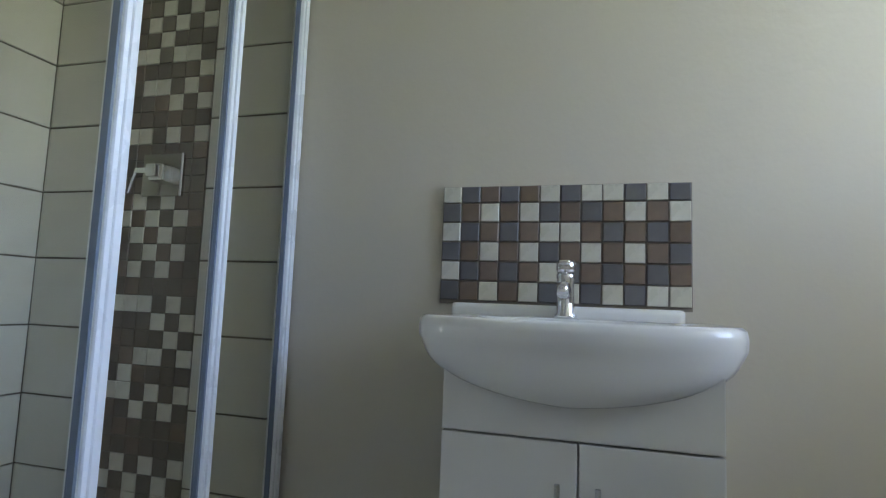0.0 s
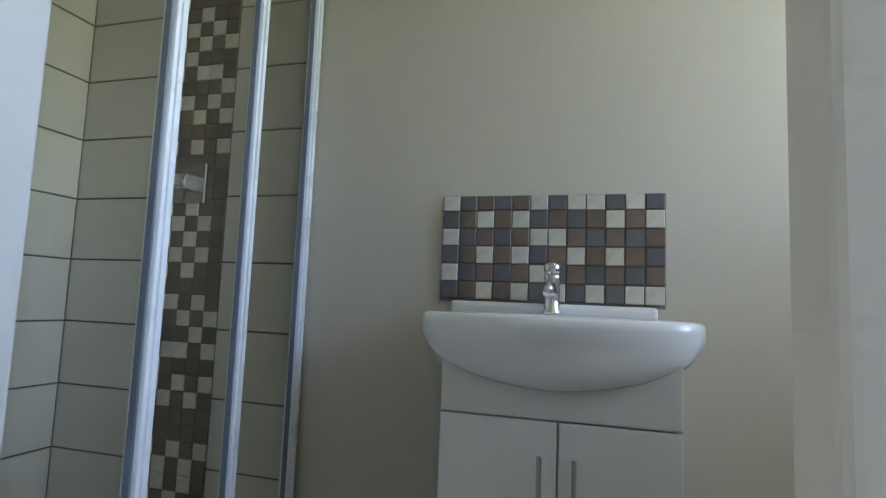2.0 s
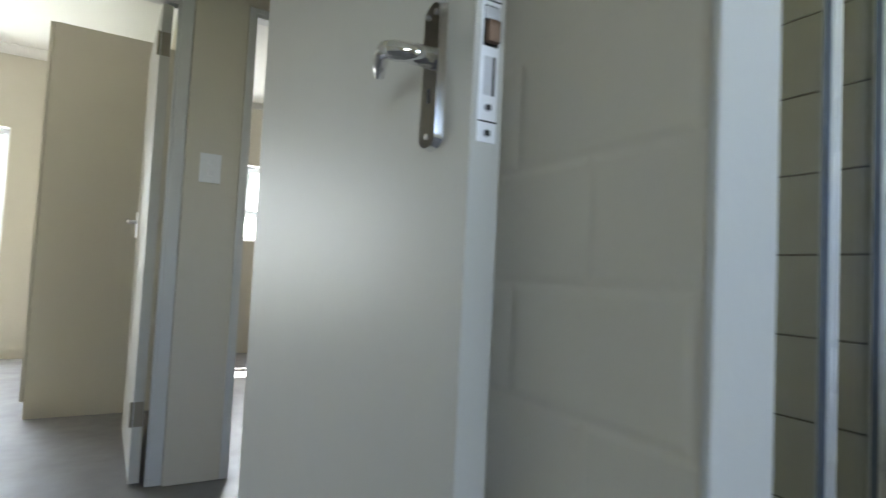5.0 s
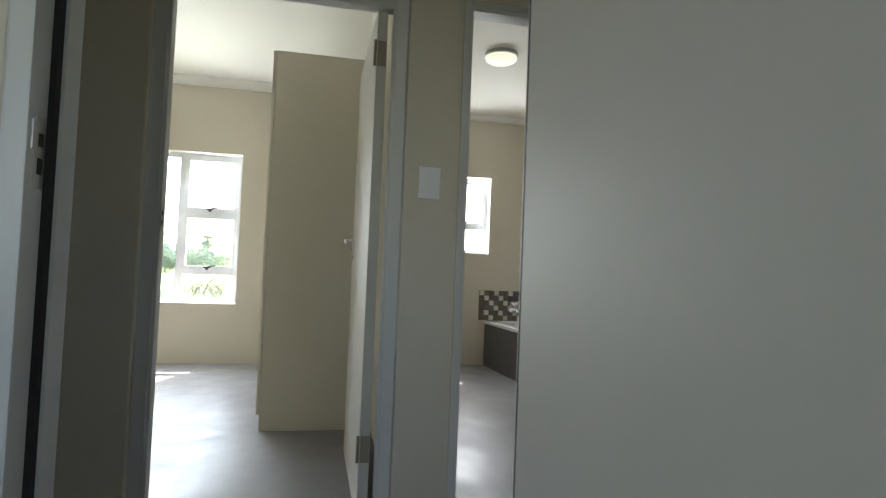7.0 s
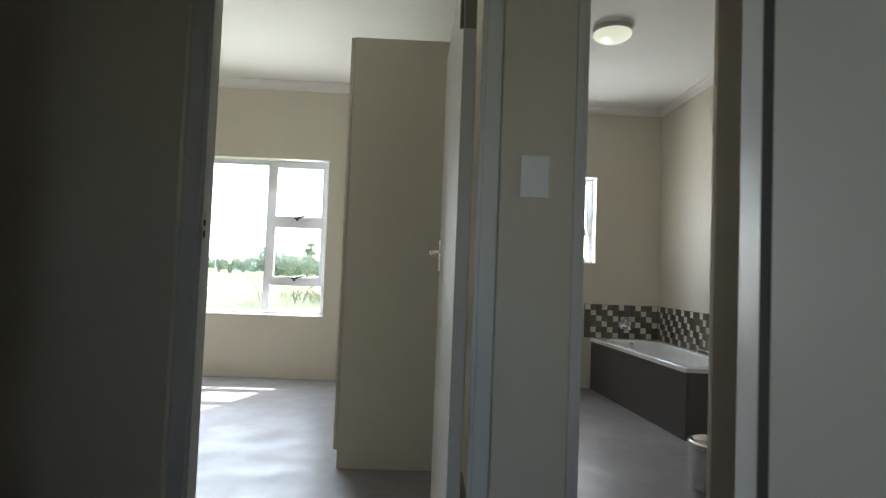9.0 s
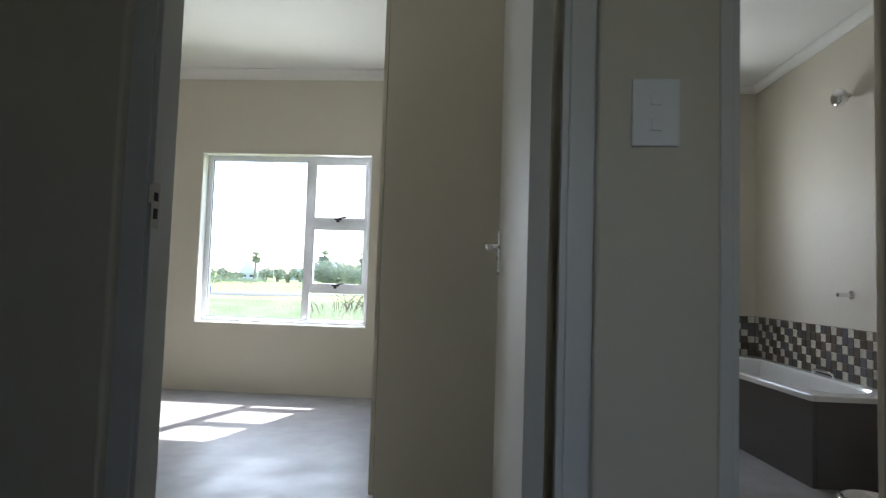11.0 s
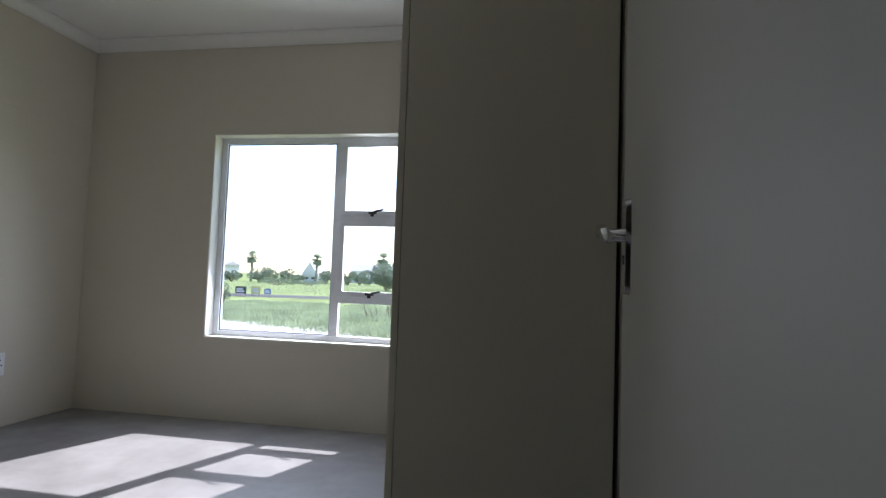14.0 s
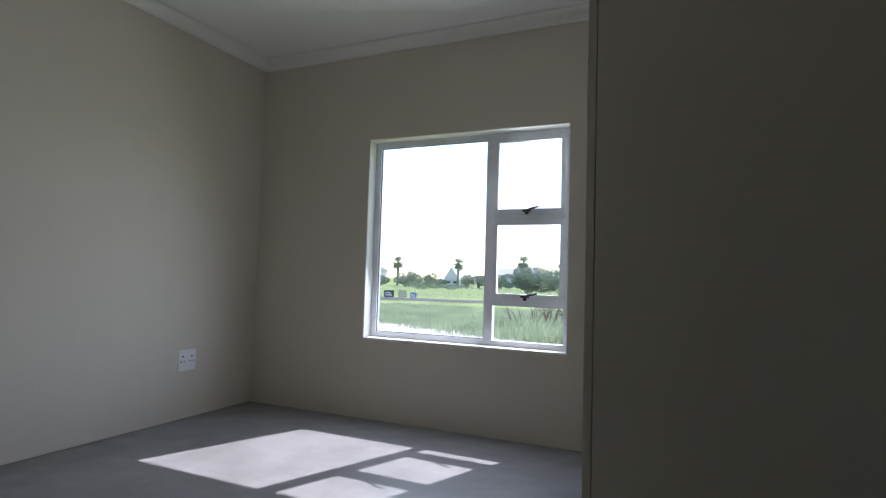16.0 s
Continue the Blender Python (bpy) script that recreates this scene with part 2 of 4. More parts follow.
def tube(points, radii, seg=14, bm=None):
    """A round bar through points, each with its radius."""
    one = bmesh.new()
    pts = [Vector(p) for p in points]
    rings = []
    for i, p in enumerate(pts):
        d = (pts[min(i + 1, len(pts) - 1)] - pts[max(i - 1, 0)]).normalized()
        u = d.orthogonal().normalized() if i == 0 else (u - d * u.dot(d)).normalized()
        w = d.cross(u)
        r = radii[i] if isinstance(radii, (list, tuple)) else radii
        rings.append([one.verts.new(p + u * r * math.cos(a) + w * r * math.sin(a)) for a in [2 * math.pi * k / seg for k in range(seg)]])
    for a, b in zip(rings, rings[1:]):
        for k in range(seg):
            one.faces.new((a[k], a[(k + 1) % seg], b[(k + 1) % seg], b[k]))
    one.faces.new(rings[0])
    one.faces.new(rings[-1])
    return merge(bm, one)


def lathe(profile, centre, axis="z", seg=32, bm=None):
    """Turns (radius, height) pairs about an axis through centre."""
    one = bmesh.new()
    rings = []
    for r, h in profile:
        ring = []
        for k in range(seg):
            a = 2 * math.pi * k / seg
            c, s = r * math.cos(a), r * math.sin(a)
            co = {"z": (c, s, h), "x": (h, c, s), "y": (c, h, s)}[axis]
            ring.append(one.verts.new(Vector(centre) + Vector(co)))
        rings.append(ring)
    for a, b in zip(rings, rings[1:]):
        for k in range(seg):
            one.faces.new((a[k], a[(k + 1) % seg], b[(k + 1) % seg], b[k]))
    one.faces.new(rings[0])
    one.faces.new(rings[-1])
    return merge(bm, one)


def wall(name, axis, p0, p1, a0, a1, z0, z1, holes=(), material=None, label="beige painted plaster wall"):
    """A wall from p0 to p1 thick along axis, from a0 to a1 long, with openings (a0, a1, z0, z1) through it."""
    bm = bmesh.new()
    av = sorted({a0, a1, *[h[i] for h in holes for i in (0, 1)]})
    zv = sorted({z0, z1, *[h[i] for h in holes for i in (2, 3)]})
    cache = {}

    def v(p, a, z):
        k = (p, a, z)
        if k not in cache:
            cache[k] = bm.verts.new((p, a, z) if axis == "x" else (a, p, z))
        return cache[k]

    def solid(i, j):
        if i < 0 or j < 0 or i >= len(av) - 1 or j >= len(zv) - 1:
            return False
        a, z = (av[i] + av[i + 1]) / 2, (zv[j] + zv[j + 1]) / 2
        return not any(h[0] < a < h[1] and h[2] < z < h[3] for h in holes)

    for i in range(len(av) - 1):
        for j in range(len(zv) - 1):
            if not solid(i, j):
                continue
            a, b, c, d = av[i], av[i + 1], zv[j], zv[j + 1]
            for p in (p0, p1):
                bm.faces.new((v(p, a, c), v(p, b, c), v(p, b, d), v(p, a, d)))
            for di, dj, e, f in ((-1, 0, (a, c), (a, d)), (1, 0, (b, c), (b, d)), (0, -1, (a, c), (b, c)), (0, 1, (a, d), (b, d))):
                if not solid(i + di, j + dj):
                    bm.faces.new((v(p0, *e), v(p1, *e), v(p1, *f), v(p0, *f)))
    ob = structure(name, bm, material or M_WALL, label, "wall")
    bv = ob.modifiers.new("worn_edges", "BEVEL")
    bv.width, bv.segments, bv.limit_method = 0.006, 2, "ANGLE"
    return ob


CEIL = 2.72
# ---------- shell ----------
structure("floor", box(-3.75, 2.7, -5.2, 3.70, -0.1, 0.0), M_FLOOR, "grey power-floated cement floor with a satin seal", "floor")
structure("ceiling", box(-3.8, 2.8, -5.3, 3.75, CEIL, CEIL + 0.1), M_CEIL, "plain white painted ceiling board", "ceiling")

# outer wall with both windows of the rooms across the hall
WB = (-2.475, -1.013, 0.565, 2.010)
WT = (0.955, 1.487, 1.157, 1.962)
HEAD = 2.04
wall("wall_north", "y", 3.53, 3.70, -3.75, 2.31, -0.4, CEIL, [WB, WT])
wall("wall_bedroom_west", "x", -3.75, -3.484, 0.11, 3.53, 0, CEIL, label="beige plaster wall with faint block joints", material=M_WALLF)
wall("wall_bedroom_east", "x", 0.14, 0.24, 0.11, 3.53, 0, CEIL)
wall("wall_bathroom_east", "x", 2.095, 2.31, 0.11, 3.53, 0, CEIL)
wall("wall_bathroom_nib", "y", 0.852, 0.886, 1.198, 2.095, 0, 2.615)
wall("wall_hall_north", "y", 0.0, 0.11, -3.75, 2.70, 0, CEIL, [(-0.79, 0.118, 0, HEAD), (0.336, 1.15, 0, HEAD)])
wall("wall_hall_south", "y", -1.15, -1.02, -3.5, 0.282, 0, CEIL, [(-0.623, 0.282, 0, HEAD)])
wall("wall_hall_west", "x", -2.6, -2.5, -1.02, 0.0, 0, CEIL)
wall("wall_hall_east", "x", 2.6, 2.7, -0.83, 0.0, 0, CEIL)
OPEN_N, OPEN_S = -2.265, -2.88
wall("wall_ensuite_west", "x", 0.283, 0.354, -5.0, -1.02, 0, CEIL, [(OPEN_S, OPEN_N, 0, 2.11)], M_WALLX, "beige painted block wall with a plain plastered opening")
wall("wall_ensuite_return", "x", 0.404, 0.44, -1.02, -0.93, 0, CEIL)
wall("wall_ensuite_north", "y", -0.93, -0.83, 0.404, 2.70, 0, CEIL)
wall("wall_ensuite_east", "x", 1.512, 1.66, -4.0, -0.93, 0, CEIL)
# The opening is out of view and assumed, for the lamp set in it.
wall("wall_ensuite_south", "y", -4.15, -4.0, 0.354, 1.66, 0, CEIL, [(0.58, 1.38, 1.25, 2.1)])
wall("wall_master_west", "x", -3.65, -3.5, -5.0, -1.15, 0, CEIL)
# Another assumed opening that stays unseen, added to let daylight in.
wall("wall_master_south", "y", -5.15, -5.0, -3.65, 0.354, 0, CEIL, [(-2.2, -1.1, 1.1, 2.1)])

structure("trim_reveal_opening", box(0.2815, 0.3555, OPEN_N - 0.004, OPEN_N + 0.004, 0, 2.11, 0.003), M_REVEAL, "pale plastered reveal of the opening", "reveal")


def cornice(name, x0, x1, y0, y1, top, s=0.075):
    """A coved cornice round a room."""
    bm = bmesh.new()
    prof = [(0.0, -s), (0.008, -s)] + [(0.008 + (s - 0.008) * (1 - math.cos(a)), -s + (s - 0.006) * math.sin(a)) for a in [i * math.pi / 12 for i in range(1, 7)]] + [(s, -0.001), (0.0, -0.001)]
    rings = []
    for cx, cy, sx, sy in ((x0, y0, 1, 1), (x1, y0, -1, 1), (x1, y1, -1, -1), (x0, y1, 1, -1)):
        rings.append([bm.verts.new((cx + sx * d, cy + sy * d, top + h)) for d, h in prof])
    for k in range(4):
        a, b = rings[k], rings[(k + 1) % 4]
        for i in range(len(prof)):
            j = (i + 1) % len(prof)
            bm.faces.new((a[i], a[j], b[j], b[i]))
    structure(name, bm, M_CEIL, "white coved plaster cornice", "cornice", smooth=False)


cornice("cornice_bedroom", -3.484, 0.14, 0.11, 3.53, CEIL)
structure("ceiling_bathroom", box(0.24, 2.095, 0.11, 3.53, 2.617, CEIL - 0.004), M_CEIL, "plain white painted bathroom ceiling", "ceiling")
cornice("cornice_bathroom", 0.24, 2.095, 0.11, 3.53, 2.617, 0.055)


# ---------- pressed steel door frames ----------
def door_frame(name, x0, x1, y0, y1, z1, label, rebate, w=0.048):
    """Jambs and head of folded steel: a face on each side, a stop between. rebate: +1, the door closes on the +y side."""
    f = thing(name, ((x0 + x1) / 2, y0, 0), label, "door frame")
    f["kind"] = "structure"
    ym = (y0 + y1) / 2 + 0.012 * -rebate
    for nm, s, xa in (("jamb", 1, x0), ("jamb", -1, x1)):
        bm = box(min(xa, xa + s * w), max(xa, xa + s * w), y0, y1, 0, z1, 0.004)
        lo, hi = sorted((xa + s * w, xa + s * (w + 0.011)))
        if rebate > 0:
            box(lo - 0.002, hi, y0 + 0.004, ym, 0, z1 - w, 0.003, bm=bm)
        else:
            box(lo - 0.002, hi, ym, y1 - 0.004, 0, z1 - w, 0.003, bm=bm)
        part(nm, bm, M_FRAME, f)
    bm = box(x0 + w, x1 - w, y0 + 0.001, y1 - 0.001, z1 - w, z1, 0.004)
    if rebate > 0:
        box(x0 + w, x1 - w, y0 + 0.004, ym, z1 - w - 0.016, z1 - w + 0.002, 0.003, bm=bm)
    else:
        box(x0 + w, x1 - w, ym, y1 - 0.004, z1 - w - 0.016, z1 - w + 0.002, 0.003, bm=bm)
    part("head", bm, M_FRAME, f)
    return f


def strike(parent, x, s, y, z, q=0.08):
    """A strike plate with two slots let into a jamb; s is the way it faces."""
    bm = box(x - 0.0015, x + 0.0015, y - 0.014, y + 0.014, z - q, z + q, 0.0008)
    box(x - 0.001 + s * 0.001, x + 0.001 + s * 0.002, y - 0.026, y - 0.012, z + q * 0.06, z + q * 0.88, 0.0008, bm=bm)
    p = part("strike_plate", bm, M_STEEL, parent, "steel strike plate")
    for a, b in ((0.18 * q, 0.55 * q), (-0.6 * q, -0.15 * q)):
        part("slot", box(x - 0.001 + s * 0.002, x + 0.001 + s * 0.002, y - 0.006, y + 0.006, z + a, z + b), M_DARK, p)


frame_b = door_frame("door_frame_bedroom", -0.79, 0.118, 0.022, 0.118, HEAD, "grey-white enamelled steel door frame", 1)
strike(frame_b, -0.7305, 1, 0.034, 1.12, 0.045)
frame_t = door_frame("door_frame_bathroom", 0.336, 1.15, 0.003, 0.118, HEAD, "grey-white enamelled steel door frame", 1, 0.024)
strike(frame_t, 1.126, -1, 0.088, 1.092, 0.05)
frame_a = door_frame("door_frame_master", -0.623, 0.282, -1.158, -1.02, HEAD, "grey-white enamelled steel door frame", -1, 0.036)
strike(frame_a, -0.587, 1, -1.122, 1.13, 0.055)
# Narrow black strip beside the stop of the left jamb.
part("rebate_strip", box(-0.589, -0.578, -1.104, -1.085, 0.002, 1.985, 0.002), M_GAP, frame_a, "black strip in the door frame rebate")
# Black strip in place of the shade in the gap at the hinge.
part("rebate_strip", box(0.206, 0.224, -1.122, -1.104, 0.002, 1.985, 0.002), M_GAP, frame_a, "black strip in the door frame rebate")


# ---------- doors ----------
def door(name, hinge, turn, length, side, label, k=1.0, zc=1.092, lv=1.0, inset=0.05, th=0.04, group="interior doors"):
    """A flush door: hinge line at the origin, leaf along +x, 40 mm thick to +y; lever handles at its free edge."""
    d = thing(name, hinge, label, "door", group, m=pose(*hinge, 0, 0, turn))
    H = 1.98
    leaf = part("leaf", box(0, length, 0, th, 0, H, 0.0025), M_DOOR, d)
    hx = length - inset * k
    for s in (-1, 1):
        y = 0 if s < 0 else th
        bm = bmesh.new()
        outline = [(0.021 * k * math.cos(a), k * (0.068 + 0.013 * math.sin(a))) for a in [math.pi * q / 12 for q in range(13)]]
        outline += [(-u, -v) for u, v in outline]
        n = len(outline)
        lo = [bm.verts.new((hx + u, y, zc + v)) for u, v in outline]
        hi = [bm.verts.new((hx + u * 0.82, y + s * 0.008 * k, zc + v * 0.965)) for u, v in outline]
        for q in range(n):
            bm.faces.new((lo[q], lo[(q + 1) % n], hi[(q + 1) % n], hi[q]))
        bm.faces.new(hi)
        yf = y + s * 0.008 * k
        plate = part("handle_plate", bm, M_CHROME, d, "polished chrome back plate")
        part("keyhole", merge(lathe([(0.0035 * k, 0), (0.0035 * k, 0.001)], (hx, yf + s * 0.0003, zc - 0.018 * k), "y", 12), box(hx - 0.0018, hx + 0.0018, yf + s * 0.0003, yf + s * 0.0012, zc - 0.03 * k, zc - 0.018 * k)), M_DARK, plate)
        for u, v in ((-0.009, 0.066), (0.009, 0.066), (0, -0.066)):
            part("screw", lathe([(0.0035 * k, 0), (0.003 * k, s * 0.0015)], (hx + u * k, yf, zc + v * k), "y", 10), M_STEEL, plate)
        zl = zc + 0.019 * k
        pts = [(hx, yf, zl), (hx, y + s * 0.034 * k, zl), (hx - 0.012 * k, y + s * 0.046 * k, zl + 0.003 * k), (hx - 0.04 * k * lv, y + s * 0.05 * k, zl + 0.006 * k), (hx - 0.065 * k * lv, y + s * 0.05 * k, zl + 0.003 * k), (hx - 0.085 * k * lv, y + s * 0.048 * k, zl - 0.008 * k), (hx - 0.092 * k * lv, y + s * 0.046 * k, zl - 0.018 * k)]
        part("lever", tube(pts, [r * k for r in (0.012, 0.0105, 0.011, 0.0095, 0.0085, 0.007, 0.005)], 14), M_CHROME, d, "curved chrome lever", smooth=True)
    ye = th / 2
    lock = part("lock_face", box(length - 0.001, length + 0.0012, ye - 0.010, ye + 0.010, zc - 0.082 * k, zc + 0.084 * k, 0.0006), M_LOCK, d, "pale steel lock face")
    part("latch_recess", box(length + 0.001, length + 0.0017, ye - 0.008, ye + 0.008, zc + 0.012 * k, zc + 0.052 * k), M_DARK, lock)
    part("latch", box(length, length + 0.009, ye - 0.0065, ye + 0.0065, zc + 0.014 * k, zc + 0.036 * k, 0.003), M_BRASS, lock, "brown brass latch")
    part("guide", box(length + 0.0015, length + 0.004, ye - 0.008, ye + 0.008, zc + 0.038 * k, zc + 0.05 * k, 0.0015), M_STEEL, lock)
    part("bolt_slot", box(length + 0.001, length + 0.0016, ye - 0.006, ye + 0.006, zc - 0.036 * k, zc + 0.002 * k), M_STEEL, lock, "steel dead bolt")
    part("bolt_line", box(length + 0.0014, length + 0.002, ye + 0.0035, ye + 0.006, zc - 0.036 * k, zc + 0.002 * k), M_DARK, lock)
    part("seam", box(length + 0.001, length + 0.0016, ye - 0.010, ye + 0.010, zc + 0.0565 * k, zc + 0.058 * k), M_DARK, lock)
    part("seam", box(length + 0.001, length + 0.0016, ye - 0.010, ye + 0.010, zc - 0.0625 * k, zc - 0.061 * k), M_DARK, lock)
    for v in (-0.073, -0.048, 0.071):
        screw = part("screw", lathe([(0.0048 * k, 0), (0.0042 * k, 0.0022)], (length, ye, zc + v * k), "x", 12), M_STEEL, lock)
        part("screw_slot", box(length + 0.002, length + 0.0026, ye - 0.0028, ye + 0.0028, zc + v * k - 0.0024, zc + v * k + 0.0024), M_DARK, screw)
    for z in (0.275, 1.80):
        bm = box(-0.0015, 0.0015, 0.002, th - 0.004, z - 0.05, z + 0.05, 0.0005)
        tube([(0.0, side * 0.006 + (th if side > 0 else 0), z - 0.05), (0.0, side * 0.006 + (th if side > 0 else 0), z + 0.05)], 0.006, 12, bm=bm)
        part("hinge", bm, M_HINGE, d, "dull steel butt hinge")
    return d


# bedroom door stands open into the bedroom; the master door open against the block wall
door("door_bedroom", (0.04, 0.06, 0.008), 91.8, 0.83, 1, "off-white painted flush door standing open beside the wardrobe", 0.93, 1.08, 1.0, 0.05)
door("door_master", (0.2, -1.13, 0.008), -90.1, 0.953, 1, "off-white painted flush door standing open against the block wall", 0.95, 1.095, 0.5, 0.074, 0.034)


# ---------- windows ----------
def window(name, x0, x1, z0, z1, y0, mull, transoms, latches, label):
    """An aluminium window in the outer wall: outer frame, one mullion, sashes right of it between the transoms."""
    w = thing(name, ((x0 + x1) / 2, y0, z0), label, "window")
    w["kind"] = "structure"
    y1, f = y0 + 0.045, 0.045
    part("window_frame", box(x0, x0 + f, y0, y1, z0, z1, 0.003), M_ALU, w)
    part("window_frame", box(x1 - f, x1, y0, y1, z0, z1, 0.003), M_ALU, w)
    part("window_frame", box(x0 + f, x1 - f, y0 + 0.001, y1 - 0.001, z0, z0 + f, 0.003), M_ALU, w)
    part("window_frame", box(x0 + f, x1 - f, y0 + 0.001, y1 - 0.001, z1 - f, z1, 0.003), M_ALU, w)
    xs = x0 + f
    if mull:
        part("mullion", box(mull - 0.03, mull + 0.03, y0 + 0.001, y1 - 0.001, z0 + f, z1 - f, 0.003), M_ALU, w)
        p = part("pane", box(x0 + f - 0.004, mull - 0.026, y0 + 0.02, y0 + 0.025, z0 + f - 0.004, z1 - f + 0.004), M_GLASS, w, "clear window pane")
        p.visible_shadow = False
        sl = bmesh.new()
        for a, b, c, d in ((x0 + f, x0 + f + 0.006, z0 + f, z1 - f), (mull - 0.036, mull - 0.03, z0 + f, z1 - f), (x0 + f, mull - 0.03, z0 + f, z0 + f + 0.006), (x0 + f, mull - 0.03, z1 - f - 0.006, z1 - f)):
            box(a, b, y0 + 0.012, y0 + 0.02, c, d, bm=sl)
        part("glazing_seal", sl, M_SEAL, w)
        xs = mull + 0.03
    zs = [z0 + f, *[t for t in transoms], z1 - f]
    for k, t in enumerate(transoms):
        part("transom", box(xs, x1 - f, y0 + 0.001, y1 - 0.001, t - 0.028, t + 0.028, 0.003), M_ALU, w)
    for k in range(len(zs) - 1):
        a = zs[k] + (0.028 if k else 0)
        b = zs[k + 1] - (0.028 if k < len(zs) - 2 else 0)
        if k in latches:
            s = 0.026
            bm = bmesh.new()
            ya, yb = y0 - 0.006, y0 + 0.03
            box(xs - 0.006, xs + s, ya, yb, a - 0.006, b + 0.006, 0.004, bm=bm)
            box(x1 - f - s, x1 - f + 0.006, ya, yb, a - 0.006, b + 0.006, 0.004, bm=bm)
            box(xs + s - 0.002, x1 - f - s + 0.002, ya + 0.001, yb - 0.001, a - 0.006, a + s, 0.004, bm=bm)
            box(xs + s - 0.002, x1 - f - s + 0.002, ya + 0.001, yb - 0.001, b - s, b + 0.006, 0.004, bm=bm)
            sash = part("sash", bm, M_ALU, w)
            p = part("pane", box(xs + s - 0.004, x1 - f - s + 0.004, y0 + 0.008, y0 + 0.013, a + s - 0.004, b - s + 0.004), M_GLASS, sash, "clear window pane")
            p.visible_shadow = False
            c = (xs + x1 - f) / 2 - 0.01
            bm = box(c - 0.03, c + 0.03, ya - 0.014, ya + 0.002, a + 0.004, a + 0.02, 0.003)
            tube([(c + 0.005, ya - 0.012, a + 0.014), (c + 0.03, ya - 0.026, a + 0.022), (c + 0.085, ya - 0.028, a + 0.034)], [0.008, 0.008, 0.006], 10, bm=bm)
            box(c - 0.012, c + 0.012, ya - 0.016, ya - 0.004, a - 0.014, a + 0.006, 0.003, bm=bm)
            part("latch", bm, M_LATCH, sash, "black casement latch")
        else:
            p = part("pane", box(xs - 0.004, x1 - f + 0.004, y0 + 0.02, y0 + 0.025, a - 0.004, b + 0.004), M_GLASS, w, "clear window pane")
            p.visible_shadow = False
    for a, b, c, d in ((x0, x0 + 0.005, z0 + 0.009, z1), (x1 - 0.005, x1, z0 + 0.009, z1), (x0 + 0.005, x1 - 0.005, z1 - 0.005, z1)):
        part("reveal", box(a, b, 3.533, y0 + 0.002, c, d, 0.0015), M_WHITE, w, "white painted window reveal")
    part("window_sill", box(x0 + 0.002, x1 - 0.002, 3.534, y0 + 0.002, z0 + 0.0005, z0 + 0.008, 0.002), M_WHITE, w, "white painted plaster sill")
    return w


window("window_1", WB[0], WB[1], WB[2], WB[3], 3.63, -1.562, (0.868, 1.432), (1, 2), "white aluminium window with one fixed pane and two sashes")
window("window_2", WT[0], WT[1], WT[2], WT[3], 3.63, None, (1.44,), (1,), "white aluminium bathroom window with a top sash")


# ---------- en-suite: shower ----------
def tile_piece(name, w, h, d, bevel=0.0015):
    """A tile: face towards -x, w along y, h up, centred at the back."""
    bm = bmesh.new()
    vs = []
    for x, i in ((0, 0), (-d + bevel, 0), (-d, bevel)):
        vs.append([bm.verts.new((x, sy * (w / 2 - i), sz * (h / 2 - i))) for sy, sz in ((-1, -1), (1, -1), (1, 1), (-1, 1))])
    for a, b in zip(vs, vs[1:]):
        for k in range(4):
            bm.faces.new((a[k], a[(k + 1) % 4], b[(k + 1) % 4], b[k]))
    bm.faces.new(vs[-1])
    return bm


MESHES = {}


def piece(name, material, w, h, d, place, turn, parent):
    key = (name, material.name, round(w, 4), round(h, 4))
    if key not in MESHES:
        MESHES[key] = finish(tile_piece(name, w, h, d), name, material)
    ob = new(name, MESHES[key])
    ob.parent = parent
    ob.matrix_basis = pose(*place, 0, 0, turn)
    return ob


SHOWER_TILES = structure("wall_tiling_east", box(1.503, 1.512, -1.88, -0.93, 0, 2.45), M_GROUT, "cream tiled shower wall with a mosaic band", "tiling")
SHOWER_SIDE = structure("wall_tiling_north", box(0.44, 1.503, -0.938, -0.93, 0, 2.45), M_GROUT, "cream tiled shower wall", "tiling")


